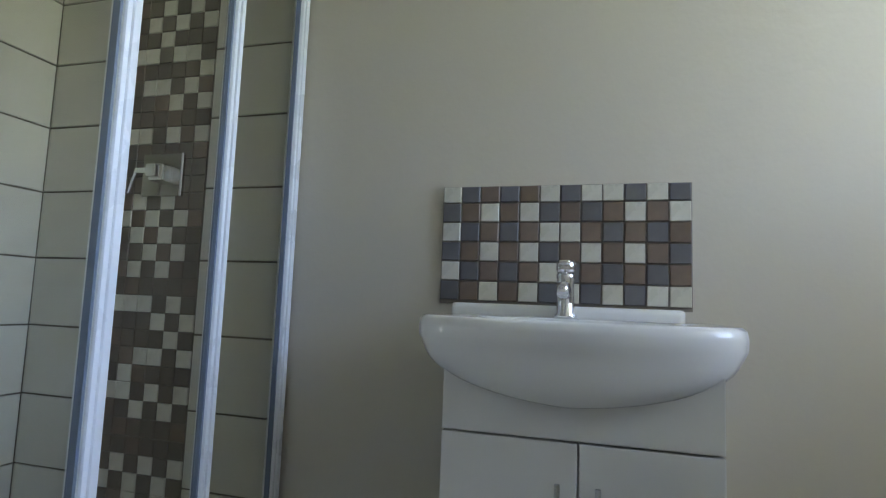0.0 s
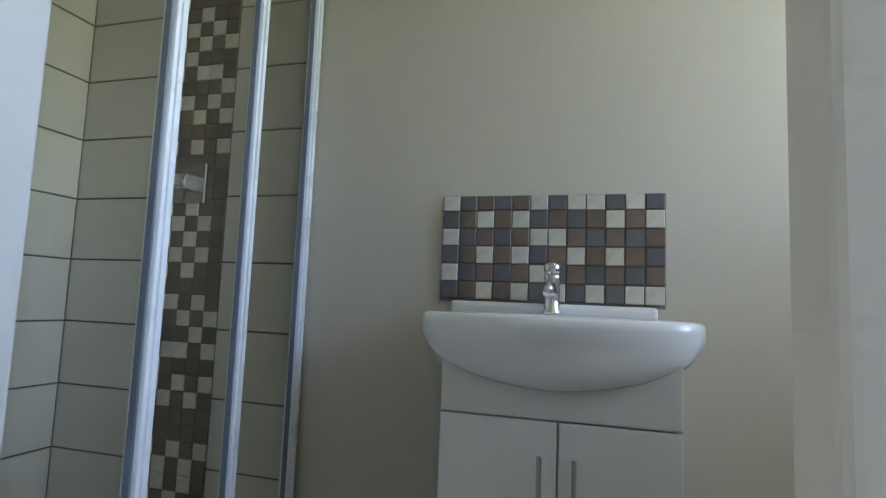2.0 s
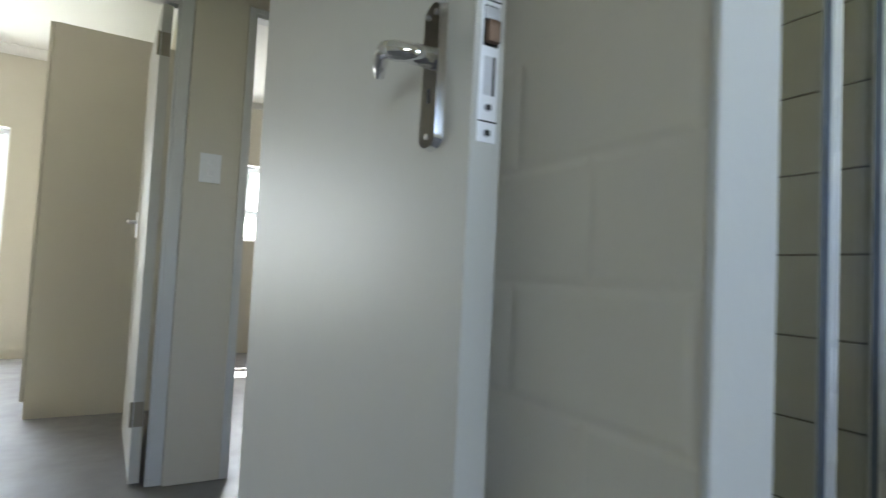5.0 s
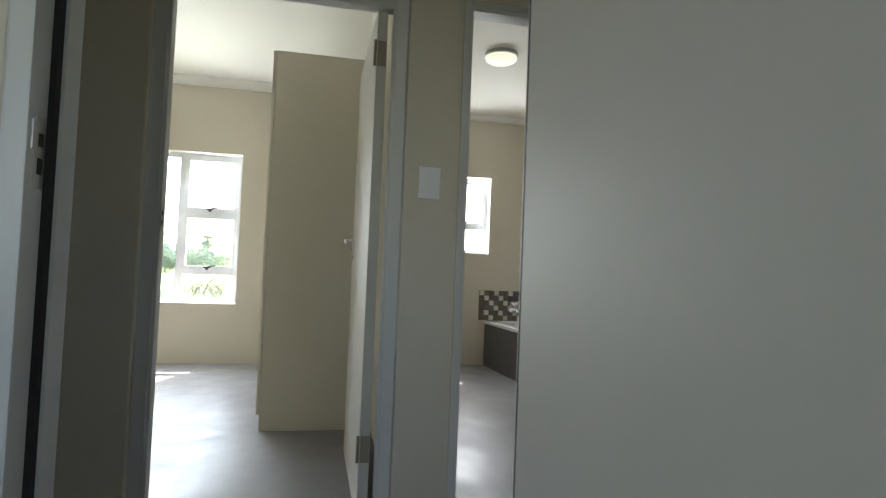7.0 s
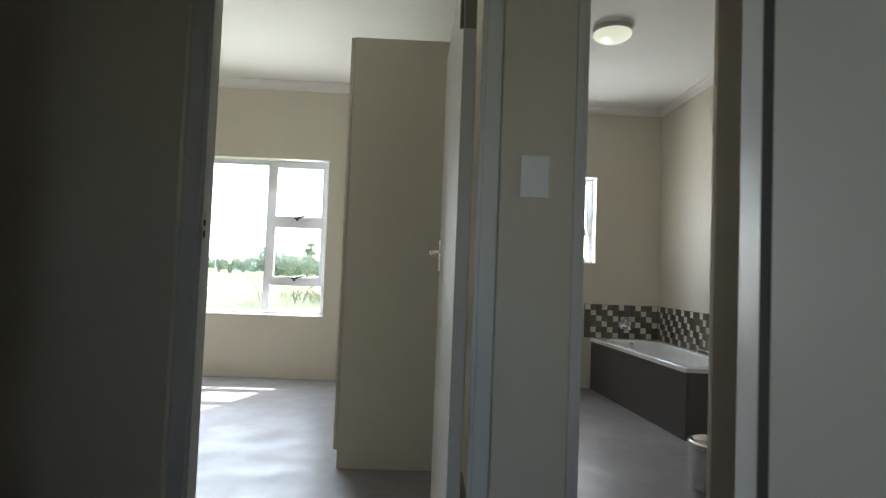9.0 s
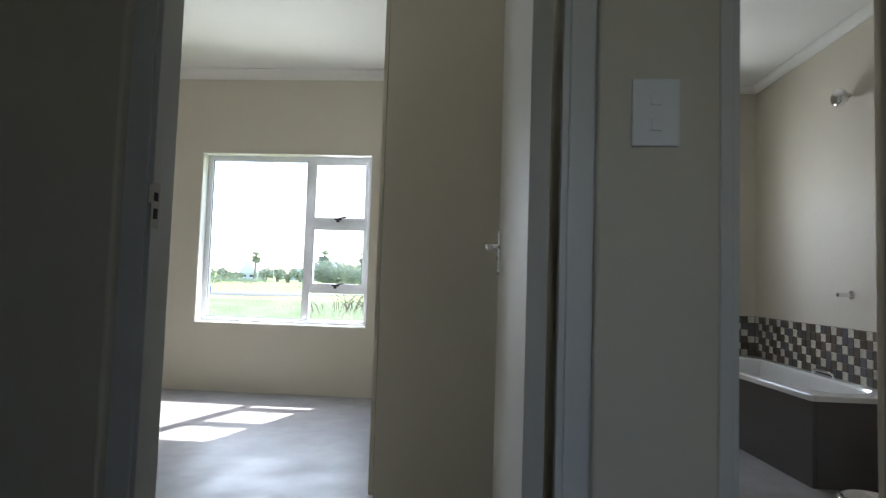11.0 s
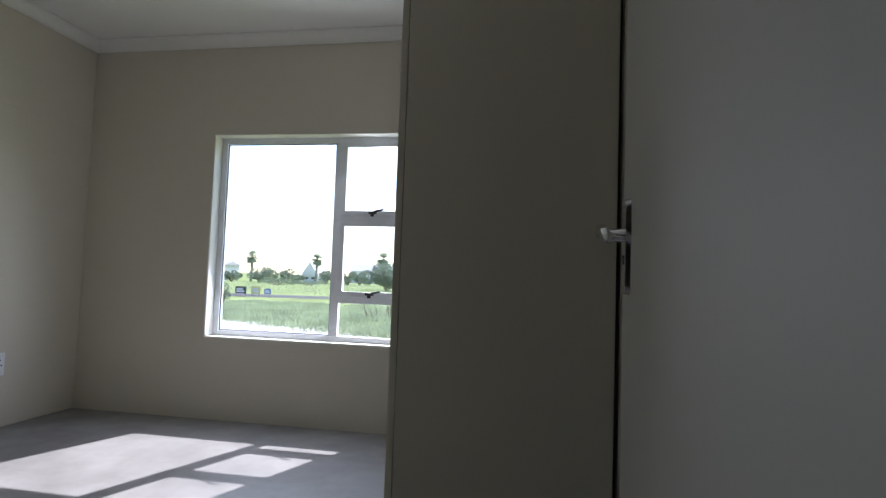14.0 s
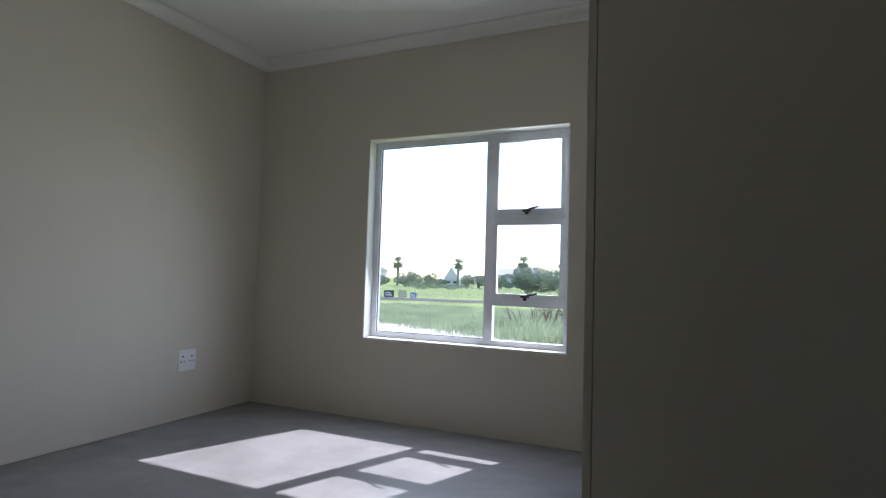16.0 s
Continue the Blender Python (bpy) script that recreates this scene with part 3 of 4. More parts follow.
def shower():
    """Glass across the shower, built along its own line from the first post to the tiled wall."""
    s = thing("shower_enclosure", (0, 0, 0), "white aluminium shower enclosure with clear glass", "shower", m=pose(0.791, -1.991, 0, 0, 0, 9.1))
    top = 2.3

    def post(name, x, w, d, seal):
        bm = box(x - w / 2, x + w / 2, -d / 2, d / 2, 0.06, top, 0.004)
        box(x - w / 2 + 0.010, x + w / 2 - 0.010, -d / 2 - 0.005, -d / 2 + 0.002, 0.06, top, 0.002, bm=bm)
        p = part(name, bm, M_ALU, s)
        part("seal", box(x + seal * (w / 2 + 0.002) - 0.004, x + seal * (w / 2 + 0.002) + 0.004, -0.006, 0.006, 0.06, top), M_SEAL, p)
        return p

    post("post", 0.003, 0.034, 0.03, -1)
    post("post", 0.336, 0.034, 0.026, -1)
    wr = post("wall_channel", 0.693, 0.042, 0.03, -1)
    for z in (0.37, 0.62, 0.87, 1.12, 1.37, 1.62, 1.87):
        part("screw_cap", lathe([(0.004, 0), (0.003, -0.002)], (0.707, -0.0155, z), "y", 8), M_LATCH, wr)
    part("rail", box(-0.41, 0.715, -0.03, 0.03, top, top + 0.045, 0.004), M_ALU, s)
    part("rail", box(-0.41, 0.715, -0.035, 0.035, 0.02, 0.06, 0.004), M_ALU, s)
    for a, b, y in ((-0.41, -0.02, -0.012), (0.02, 0.318, 0.0), (0.354, 0.672, 0.012)):
        g = part("glass_panel", box(a, b, y - 0.003, y + 0.003, 0.06, top), M_SHGLASS, s, "clear glass panel")
        g.visible_shadow = False
    return s


shower()
tray = thing("shower_tray", (0.9, -1.5, 0), "white shower tray behind the glass", "shower tray")
part("tray", box(0.442, 1.496, -1.88, -0.946, 0.0, 0.03, 0.006), M_CERAMIC, tray)


def shower_mixer():
    x, y, z = 1.4965, -1.428, 1.264
    m = thing("shower_mixer", (x, y, z), "square chrome shower mixer on the mosaic band", "mixer")
    plate = part("plate", box(x - 0.010, x, y - 0.074, y + 0.074, z - 0.066, z + 0.066, 0.003), M_PLATE, m, "polished square plate")
    part("rim", box(x - 0.013, x - 0.009, y - 0.074, y - 0.069, z - 0.066, z + 0.066, 0.001), M_CERAMIC, plate)
    part("body", box(x - 0.052, x - 0.008, y - 0.036, y + 0.012, z - 0.026, z + 0.026, 0.006), M_CHROME, m)
    part("knob", box(x - 0.072, x - 0.050, y - 0.030, y + 0.004, z - 0.018, z + 0.020, 0.004), M_CHROME, m)
    bm = box(x - 0.066, x - 0.054, y, y + 0.05, z - 0.006, z + 0.010, 0.003)
    tube([(x - 0.06, y + 0.046, z + 0.008), (x - 0.064, y + 0.058, z - 0.03), (x - 0.066, y + 0.066, z - 0.066)], [0.005, 0.004, 0.003], 10, bm=bm)
    part("lever", bm, M_CHROME, m)


shower_mixer()


# ---------- en-suite: basin and vanity ----------
def basin():
    """A ceramic basin: bowed front, rounded apron falling to the bowl, sunk well, raised back ledge."""
    b = thing("basin", (1.3, -2.67, 0.745), "white ceramic basin with a bowed front on the vanity", "basin")
    bm = bmesh.new()
    cy, back = -2.669, 1.504
    N = 28

    def ring(hw, side, front, z, power=1.0):
        pts = [(back, cy + hw), (back - side * 0.5, cy + hw)]
        for k in range(N + 1):
            u = -1 + 2 * k / N
            depth = side + (front - side) * (1 - abs(u) ** 2.2)
            edge = (1 - abs(u) ** 14)
            pts.append((back - depth * (0.86 + 0.14 * edge), cy - u * hw))
        pts += [(back - side * 0.5, cy - hw), (back, cy - hw)]
        return [bm.verts.new((x, y, z)) for x, y in pts]

    levels = [(0.296, 0.342, 0.40, 0.878), (0.303, 0.35, 0.408, 0.872), (0.305, 0.353, 0.41, 0.858), (0.304, 0.353, 0.409, 0.838), (0.298, 0.356, 0.406, 0.828)]
    for k in range(1, 12):
        a = math.pi / 2 * k / 11.3
        levels.append((0.29 * math.cos(a), 0.362, 0.374 + 0.030 * math.cos(a) ** 0.7, 0.824 - 0.088 * math.sin(a)))
    rings = [ring(hw * 0.985, side, front, 0.884 + 1.05 * (z - 0.878)) for hw, side, front, z in levels]
    n = len(rings[0])
    for a, c in zip(rings, rings[1:]):
        for k in range(n - 1):
            bm.faces.new((a[k], a[k + 1], c[k + 1], c[k]))
        bm.faces.new((a[-1], a[0], c[0], c[-1]))
    bm.faces.new(rings[-1])
    # well
    well = []
    for f, z in ((1.0, 0.878), (0.97, 0.874), (0.9, 0.84), (0.6, 0.79), (0.2, 0.775)):
        z += 0.004
        well.append([bm.verts.new((back - 0.225 - 0.13 * f * math.cos(t), cy + 0.195 * f * math.sin(t), z)) for t in [2 * math.pi * k / 40 for k in range(40)]])
    for a, c in zip(well, well[1:]):
        for k in range(40):
            bm.faces.new((a[k], a[(k + 1) % 40], c[(k + 1) % 40], c[k]))
    bm.faces.new(well[-1])
    top = rings[0]
    oe = [bm.edges.get((top[k], top[(k + 1) % n])) or bm.edges.new((top[k], top[(k + 1) % n])) for k in range(n)]
    ie = [bm.edges.get((well[0][k], well[0][(k + 1) % 40])) for k in range(40)]
    bmesh.ops.triangle_fill(bm, use_beauty=True, edges=oe + ie)
    ob = part("bowl", bm, M_CERAMIC, b, smooth=True)
    part("back_ledge", box(1.432, 1.503, -2.90, -2.372, 0.874, 0.911, 0.014, 3), M_CERAMIC, b, smooth=True)
    return b


basin()


def basin_tap():
    t = thing("basin_tap", (1.43, -2.644, 0.889), "chrome single-lever basin tap", "tap")
    x, y, z = 1.43, -2.644, 0.884
    part("body", lathe([(0.026, 0.0), (0.026, 0.006), (0.0215, 0.012), (0.0195, 0.04), (0.0185, 0.075), (0.021, 0.088), (0.022, 0.098), (0.018, 0.104)], (x, y, z), "z", 28), M_CHROME, t, smooth=True)
    part("spout", tube([(x, y, z + 0.052), (x - 0.05, y, z + 0.068), (x - 0.095, y, z + 0.066), (x - 0.108, y, z + 0.05)], [0.015, 0.0145, 0.0135, 0.012], 16), M_CHROME, t, smooth=True)
    bm = lathe([(0.021, 0.104), (0.0225, 0.112), (0.0225, 0.124), (0.019, 0.132)], (x, y, z), "z", 28)
    box(x - 0.072, x - 0.008, y - 0.012, y + 0.012, z + 0.118, z + 0.127, 0.003, bm=bm)
    part("lever", bm, M_CHROME, t, smooth=True)


basin_tap()


def vanity():
    v = thing("vanity_cabinet", (1.33, -2.68, 0), "white gloss vanity cabinet with two doors under the basin", "cabinet")
    y0, y1, xf = -2.922, -2.438, 1.15
    part("body", box(xf + 0.02, 1.51, y0, y1, 0.08, 0.80, 0.002), M_VANITY, v)
    part("plinth", box(xf + 0.06, 1.51, y0 + 0.01, y1 - 0.01, 0, 0.08, 0.002), M_VANITY, v)
    part("apron", box(xf, xf + 0.019, y0, y1, 0.675, 0.80, 0.003), M_VANITY, v)
    for a, b, h in ((y0, -2.6885, -2.721), (-2.6855, y1, -2.653)):
        d = part("cabinet_door", box(xf, xf + 0.019, a, b, 0.085, 0.671, 0.003), M_VANITY, v)
        bm = tube([(xf - 0.024, h, 0.46), (xf - 0.024, h, 0.606)], 0.005, 12)
        for z in (0.475, 0.59):
            tube([(xf - 0.024, h, z), (xf + 0.002, h, z)], 0.004, 10, bm=bm)
        part("handle", bm, M_STEEL, d, "slim brushed steel bar handle")


vanity()

# splashback
SPLASH = structure("splashback", box(1.5035, 1.512, -2.924, -2.322, 0.908, 1.210, 0.001), M_GROUTP, "mosaic splashback of cream, grey and brown tiles", "splashback")

# ---------- hall and bedroom fittings ----------
def light_switch():
    s = thing("light_switch", (0.218, 0, 1.304), "white plastic light switch on the beige wall", "switch")
    part("plate", box(0.176, 0.26, -0.009, 0.0, 1.243, 1.366, 0.004), M_PLASTIC, s)
    for z in (1.281, 1.328):
        part("rocker", box(0.208, 0.228, -0.0125, -0.008, z - 0.011, z + 0.011, 0.002), M_PLASTIC, s)


light_switch()


def socket():
    s = thing("wall_socket", (-3.484, 2.893, 0.40), "white double wall socket near the floor", "socket")
    plate = part("plate", box(-3.484, -3.475, 2.822, 2.964, 0.328, 0.472, 0.004), M_PLASTIC, s)
    for y in (2.857, 2.929):
        for dy, z, r in ((0, 0.425, 0.0065), (-0.014, 0.392, 0.005), (0.014, 0.392, 0.005)):
            part("hole", lathe([(r, 0), (r, 0.0008)], (-3.4752, y + dy, z), "x", 12), M_DARK, plate)
        part("rocker", box(-3.476, -3.472, y - 0.008, y + 0.008, 0.445, 0.46, 0.002), M_PLASTIC, plate)


socket()


def wardrobe():
    w = thing("wardrobe", (-0.22, 2.1, 0), "tall beige board wardrobe standing against the wall", "wardrobe")
    x0, x1, y0, y1, h = -0.503, 0.018, 1.298, 2.898, 2.238
    part("side_panel", box(x0, x1, y0, y0 + 0.018, 0, h, 0.0015), M_WARD, w)
    part("side_panel", box(x0, x1, y1 - 0.018, y1, 0, h, 0.0015), M_WARD, w)
    part("top_panel", box(x0, x1, y0 + 0.018, y1 - 0.018, h - 0.018, h, 0.001), M_WARD, w)
    part("plinth", box(x0 + 0.04, x0 + 0.056, y0 + 0.018, y1 - 0.018, 0, 0.09, 0.001), M_WARD, w)
    part("back_panel", box(x1 - 0.006, x1, y0 + 0.018, y1 - 0.018, 0.0, h - 0.018), M_WARD, w)
    part("filler_panel", box(x1 + 0.012, 0.1395, y0 + 0.012, y0 + 0.03, 0, h - 0.01, 0.001), M_WARD, w)
    # Near-black strip set in the gap, in place of its shade.
    part("gap_shade_strip", box(x1, x1 + 0.012, y0 + 0.05, y0 + 0.06, 0, h - 0.01), M_GAP, w)
    n = 4
    for k in range(n):
        a = y0 + 0.002 + k * (y1 - y0 - 0.004) / n
        b = a + (y1 - y0 - 0.004) / n - 0.003
        d = part("wardrobe_door", box(x0 - 0.020, x0 - 0.002, a, b, 0.095, h - 0.002, 0.0015), M_WARD, w)
        yh = b - 0.04 if k % 2 == 0 else a + 0.04
        bm = tube([(x0 - 0.044, yh, 1.1), (x0 - 0.044, yh, 1.25)], 0.005, 10)
        for z in (1.115, 1.235):
            tube([(x0 - 0.044, yh, z), (x0 - 0.018, yh, z)], 0.004, 8, bm=bm)
        part("handle", bm, M_STEEL, d, "slim steel bar handle")


wardrobe()


# ---------- bathroom ----------
def bathtub():
    t = thing("bathtub", (1.75, 2.7, 0), "white built-in bathtub behind a charcoal panel", "bathtub")
    xa, xb, x1, y0, y1, h = 1.60, 1.455, 2.089, 1.938, 3.524, 0.468

    def slab(d0, d1, ya, yb, z0, z1):
        """A panel along the slanting front, d0 to d1 behind its line."""
        bm = bmesh.new()
        f = lambda y, d: xa + (xb - xa) * (y - y0) / (y1 - y0) + d
        vs = [bm.verts.new((f(y, d), y, z)) for z in (z0, z1) for y, d in ((ya, d0), (yb, d0), (yb, d1), (ya, d1))]
        for q in ((0, 1, 2, 3), (7, 6, 5, 4), (0, 4, 5, 1), (1, 5, 6, 2), (2, 6, 7, 3), (3, 7, 4, 0)):
            bm.faces.new([vs[i] for i in q])
        return bm

    part("front_panel", slab(0.014, 0.032, y0 + 0.014, y1, 0, h - 0.03), M_PANEL, t, "charcoal panel")
    part("end_panel", box(xa + 0.034, x1, y0 + 0.014, y0 + 0.032, 0, h - 0.03, 0.001), M_PANEL, t, "charcoal panel")
    bm = bmesh.new()

    def ring(i, j, k, z, c):
        """i in from the front and wall, j from the near end, k from the far end; corners cut by c."""
        f = lambda y: xa + (xb - xa) * (y - y0) / (y1 - y0) + i
        ya, yb, xr = y0 + j, y1 - k, x1 - i
        pts = ((f(ya) + c, ya), (xr - c, ya), (xr, ya + c), (xr, yb - c), (xr - c, yb), (f(yb) + c, yb), (f(yb - c), yb - c), (f(ya + c), ya + c))
        return [bm.verts.new((x, y, z)) for x, y in pts]

    R = [ring(0, 0, 0, h - 0.032, 0.01), ring(0, 0, 0, h - 0.006, 0.01), ring(0.006, 0.006, 0.006, h, 0.012), ring(0.055, 0.09, 0.09, h, 0.11),
         ring(0.065, 0.11, 0.1, h - 0.015, 0.11), ring(0.10, 0.26, 0.15, 0.12, 0.09), ring(0.14, 0.34, 0.2, 0.09, 0.07)]
    for a, b in zip(R, R[1:]):
        for k in range(8):
            bm.faces.new((a[k], a[(k + 1) % 8], b[(k + 1) % 8], b[k]))
    bm.faces.new(R[-1])
    part("shell", bm, M_CERAMIC, t)
    part("overflow", lathe([(0.03, 0), (0.03, -0.008), (0.02, -0.012)], (1.79, 3.412, 0.42), "y", 20), M_CHROME, t)
    bm = tube([(2.05, y, h + d) for y, d in ((2.50, -0.004), (2.50, 0.022), (2.54, 0.03), (2.66, 0.03), (2.70, 0.022), (2.70, -0.004))], 0.008, 10)
    part("grab_handle", bm, M_CHROME, t, "chrome grab handle", smooth=True)


bathtub()


def bath_mixer():
    m = thing("bath_mixer", (1.784, 3.52, 0.61), "chrome bath mixer on the mosaic band", "mixer")
    x = 1.784
    part("plate", box(x - 0.05, x + 0.05, 3.506, 3.519, 0.558, 0.668, 0.004), M_CHROME, m)
    part("spout", tube([(x, 3.51, 0.588), (x, 3.44, 0.588), (x, 3.40, 0.573)], [0.016, 0.015, 0.014], 14), M_CHROME, m, smooth=True)
    part("lever", tube([(x, 3.51, 0.638), (x, 3.46, 0.648), (x, 3.42, 0.663)], [0.014, 0.012, 0.006], 12), M_CHROME, m, smooth=True)


bath_mixer()


def ceiling_lamp():
    c = (1.05, 1.87, 2.616)
    l = thing("ceiling_lamp", c, "round opal ceiling lamp, lit", "lamp")
    part("base", lathe([(0.122, 0), (0.122, -0.028), (0.116, -0.03)], c, "z", 40), M_STEEL, l)
    prof = [(0.116, -0.03)] + [(0.12 * math.cos(a), -0.032 - 0.05 * math.sin(a)) for a in [i * math.pi / 20 for i in range(0, 10)]] + [(0.01, -0.083)]
    part("shade", lathe(prof, c, "z", 40), M_LAMP, l, "opal glass dome", smooth=True)


ceiling_lamp()


def wall_shower():
    s = thing("shower_rose", (2.095, 2.4, 2.2), "chrome shower rose on the bathroom wall", "shower rose")
    part("arm", tube([(2.094, 2.40, 2.165), (2.075, 2.40, 2.165), (2.06, 2.395, 2.16)], 0.011, 12), M_CHROME, s, smooth=True)
    part("rose", lathe([(0.014, 0.03), (0.034, 0.026), (0.052, 0.008), (0.056, -0.012), (0.05, -0.03), (0.036, -0.036)], (2.035, 2.39, 2.15), "x", 28), M_CHROME, s, smooth=True)
    h = thing("wall_outlet", (2.095, 2.39, 0.975), "chrome wall outlet above the tub", "outlet")
    bm = lathe([(0.026, 0), (0.026, -0.008)], (2.094, 2.39, 0.975), "x", 20)
    tube([(2.09, 2.39, 0.975), (2.01, 2.39, 0.975)], 0.012, 12, bm=bm)
    part("outlet", bm, M_CHROME, h)


wall_shower()


def waste_bin():
    b = thing("waste_bin", (1.378, 1.15, 0), "small round chrome bin on the bathroom floor", "bin")
    part("drum", lathe([(0.11, 0), (0.115, 0.01), (0.118, 0.20), (0.122, 0.205), (0.122, 0.222), (0.105, 0.224), (0.10, 0.05)], (1.378, 1.15, 0), "z", 36), M_CHROME, b, smooth=False)
    part("rim", lathe([(0.124, 0.222), (0.128, 0.23), (0.12, 0.238), (0.10, 0.236), (0.098, 0.228)], (1.378, 1.15, 0), "z", 36), M_CHROME, b, "chrome rim", smooth=True)


waste_bin()


# ---------- outside ----------
M_GRASSLAND = mat("green_field", (0.205, 0.25, 0.11), 1.0, var=0.4, scale=0.35, fine=2.5, bump=0.4, dist=0.05, spec=0.02)


def leaf(name, color, var, scale):
    """Thin leaves that let light through."""
    m = mat(name, color, 0.65, var=var, scale=scale, fine=8, bump=0)
    nt = m.node_tree
    b = nt.nodes["Principled BSDF"]
    tr = nt.nodes.new("ShaderNodeBsdfTranslucent")
    src = b.inputs["Base Color"].links[0].from_socket
    nt.links.new(src, tr.inputs[0])
    mx = nt.nodes.new("ShaderNodeMixShader")
    mx.inputs[0].default_value = 0.5
    nt.links.new(b.outputs[0], mx.inputs[1])
    nt.links.new(tr.outputs[0], mx.inputs[2])
    nt.links.new(mx.outputs[0], nt.nodes["Material Output"].inputs[0])
    return m


M_BLADE = leaf("grass_blades", (0.32, 0.375, 0.24), 0.5, 0.8)
# Foliage and fronds are lightened: the distant haze is put into their colour.
M_LEAF = leaf("hazed_foliage", (0.20, 0.25, 0.18), 0.35, 1.2)
M_FROND = leaf("hazed_dry_fronds", (0.44, 0.43, 0.36), 0.2, 1.0)
M_PALM = leaf("hazed_palm_fronds", (0.42, 0.46, 0.36), 0.2, 1.0)
M_BARK = mat("grey_bark", (0.30, 0.27, 0.22), 0.9, var=0.3, scale=4, fine=20, bump=0.4, dist=0.02)
M_ROAD = mat("grey_road", (0.10, 0.10, 0.105), 0.85, var=0.15, scale=0.6, fine=20, bump=0.1, spec=0.05)
M_GRAVEL = mat("pale_gravel", (0.42, 0.41, 0.385), 0.9, var=0.5, scale=3, fine=9, bump=0.5, dist=0.03, spec=0.02)
M_RENDERED = mat("pale_house_wall", (0.62, 0.62, 0.62), 0.8, var=0.06, scale=0.6, fine=8, bump=0.05)
M_ROOF = mat("grey_roof", (0.36, 0.36, 0.38), 0.7, var=0.12, scale=0.8, fine=10, bump=0.1)
M_SIGN = mat("dark_sign_board", (0.05, 0.045, 0.04), 0.5, var=0.2)
M_SIGNY = mat("yellow_sign_board", (0.62, 0.55, 0.2), 0.5, var=0.1)
M_SIGNB = mat("blue_sign_board", (0.12, 0.2, 0.42), 0.5, var=0.1)
M_TWIG = mat("dry_twigs", (0.17, 0.12, 0.085), 0.9, var=0.3, fine=20)
GZ = -0.35


def sheet(x0, x1, y0, y1, z):
    bm = bmesh.new()
    bm.faces.new([bm.verts.new(p) for p in ((x0, y0, z), (x1, y0, z), (x1, y1, z), (x0, y1, z))])
    return bm


structure("ground", sheet(-2500, 2500, -2500, 2500, GZ), M_GRASSLAND, "green open field reaching the horizon", "ground")


def strip(name, pts, z, material, label, category):
    """A flat band on the ground between pairs of points."""
    bm = bmesh.new()
    rows = [(bm.verts.new((*a, z)), bm.verts.new((*b, z))) for a, b in pts]
    for p, q in zip(rows, rows[1:]):
        bm.faces.new((p[0], q[0], q[1], p[1]))
    structure(name, bm, material, label, category)


strip("gravel", [((-16, 9.5), (-16, 15.8)), ((-9, 9.3), (-9, 14.9)), ((-6, 9.2), (-6, 13.9)), ((-4, 9), (-4, 12.7)), ((-2.6, 8.6), (-2.6, 11.4)), ((3, 8), (3, 9.6))], GZ + 0.012, M_GRAVEL, "pale gravel edge beside the house", "gravel")
strip("road", [((-80, 27.5), (-80, 33)), ((-22, 28.5), (-22, 33.8)), ((-13.5, 30.2), (-13.5, 34.4)), ((-10.5, 32.5), (-10.5, 35.3)), ((-5, 41), (-5, 42.5))], GZ + 0.015, M_ROAD, "grey tarred road curving across the field", "road")

rnd = random.Random(7)


def blades(name, spots, n, h, spread, material, label):
    """Grass: many narrow bent blades round the given spots."""
    vs, fs = [], []
    for cx, cy, hh in spots:
        for _ in range(n):
            x, y = cx + rnd.gauss(0, spread), cy + rnd.gauss(0, spread)
            a, l, w = rnd.uniform(0, 6.28), hh * h * rnd.uniform(0.55, 1.15), rnd.uniform(0.005, 0.012)
            dx, dy = math.cos(a) * w, math.sin(a) * w
            bx, by = rnd.gauss(0, 0.32) * l, rnd.gauss(0, 0.32) * l
            k = len(vs)
            vs += [(x - dx, y - dy, GZ), (x + dx, y + dy, GZ), (x + bx * 0.4 + dx * 0.7, y + by * 0.4 + dy * 0.7, GZ + l * 0.6), (x + bx * 0.4 - dx * 0.7, y + by * 0.4 - dy * 0.7, GZ + l * 0.6), (x + bx, y + by, GZ + l)]
            fs += [(k, k + 1, k + 2, k + 3), (k + 3, k + 2, k + 4)]
    me = bpy.data.meshes.new(name)
    me.from_pydata(vs, [], fs)
    me.materials.append(material)
    return tagged(new(name, me), label, "grass", kind="stuff")


near, far = [], []
for _ in range(620):
    y = rnd.uniform(10.8, 25.5)
    x = -0.3 - y * rnd.uniform(0.02, 0.62)
    if y > min(15.5, 11.7 + 0.45 * max(0, -2.6 - x)):
        near.append((x, y, rnd.uniform(0.45, 1.35) * (1.25 if x > -0.27 * y else 0.8) * (1.25 - 0.05 * (y - 10.8))))
for _ in range(700):
    y = rnd.uniform(36, 88)
    far.append((-0.3 - y * rnd.uniform(0.0, 0.62), y, rnd.uniform(0.5, 1.2)))
blades("tall_grass", near, 100, 0.25, 0.32, M_BLADE, "tall green grass beyond the gravel")
blades("field_grass", far, 22, 0.25, 0.9, M_BLADE, "low green grass of the field")


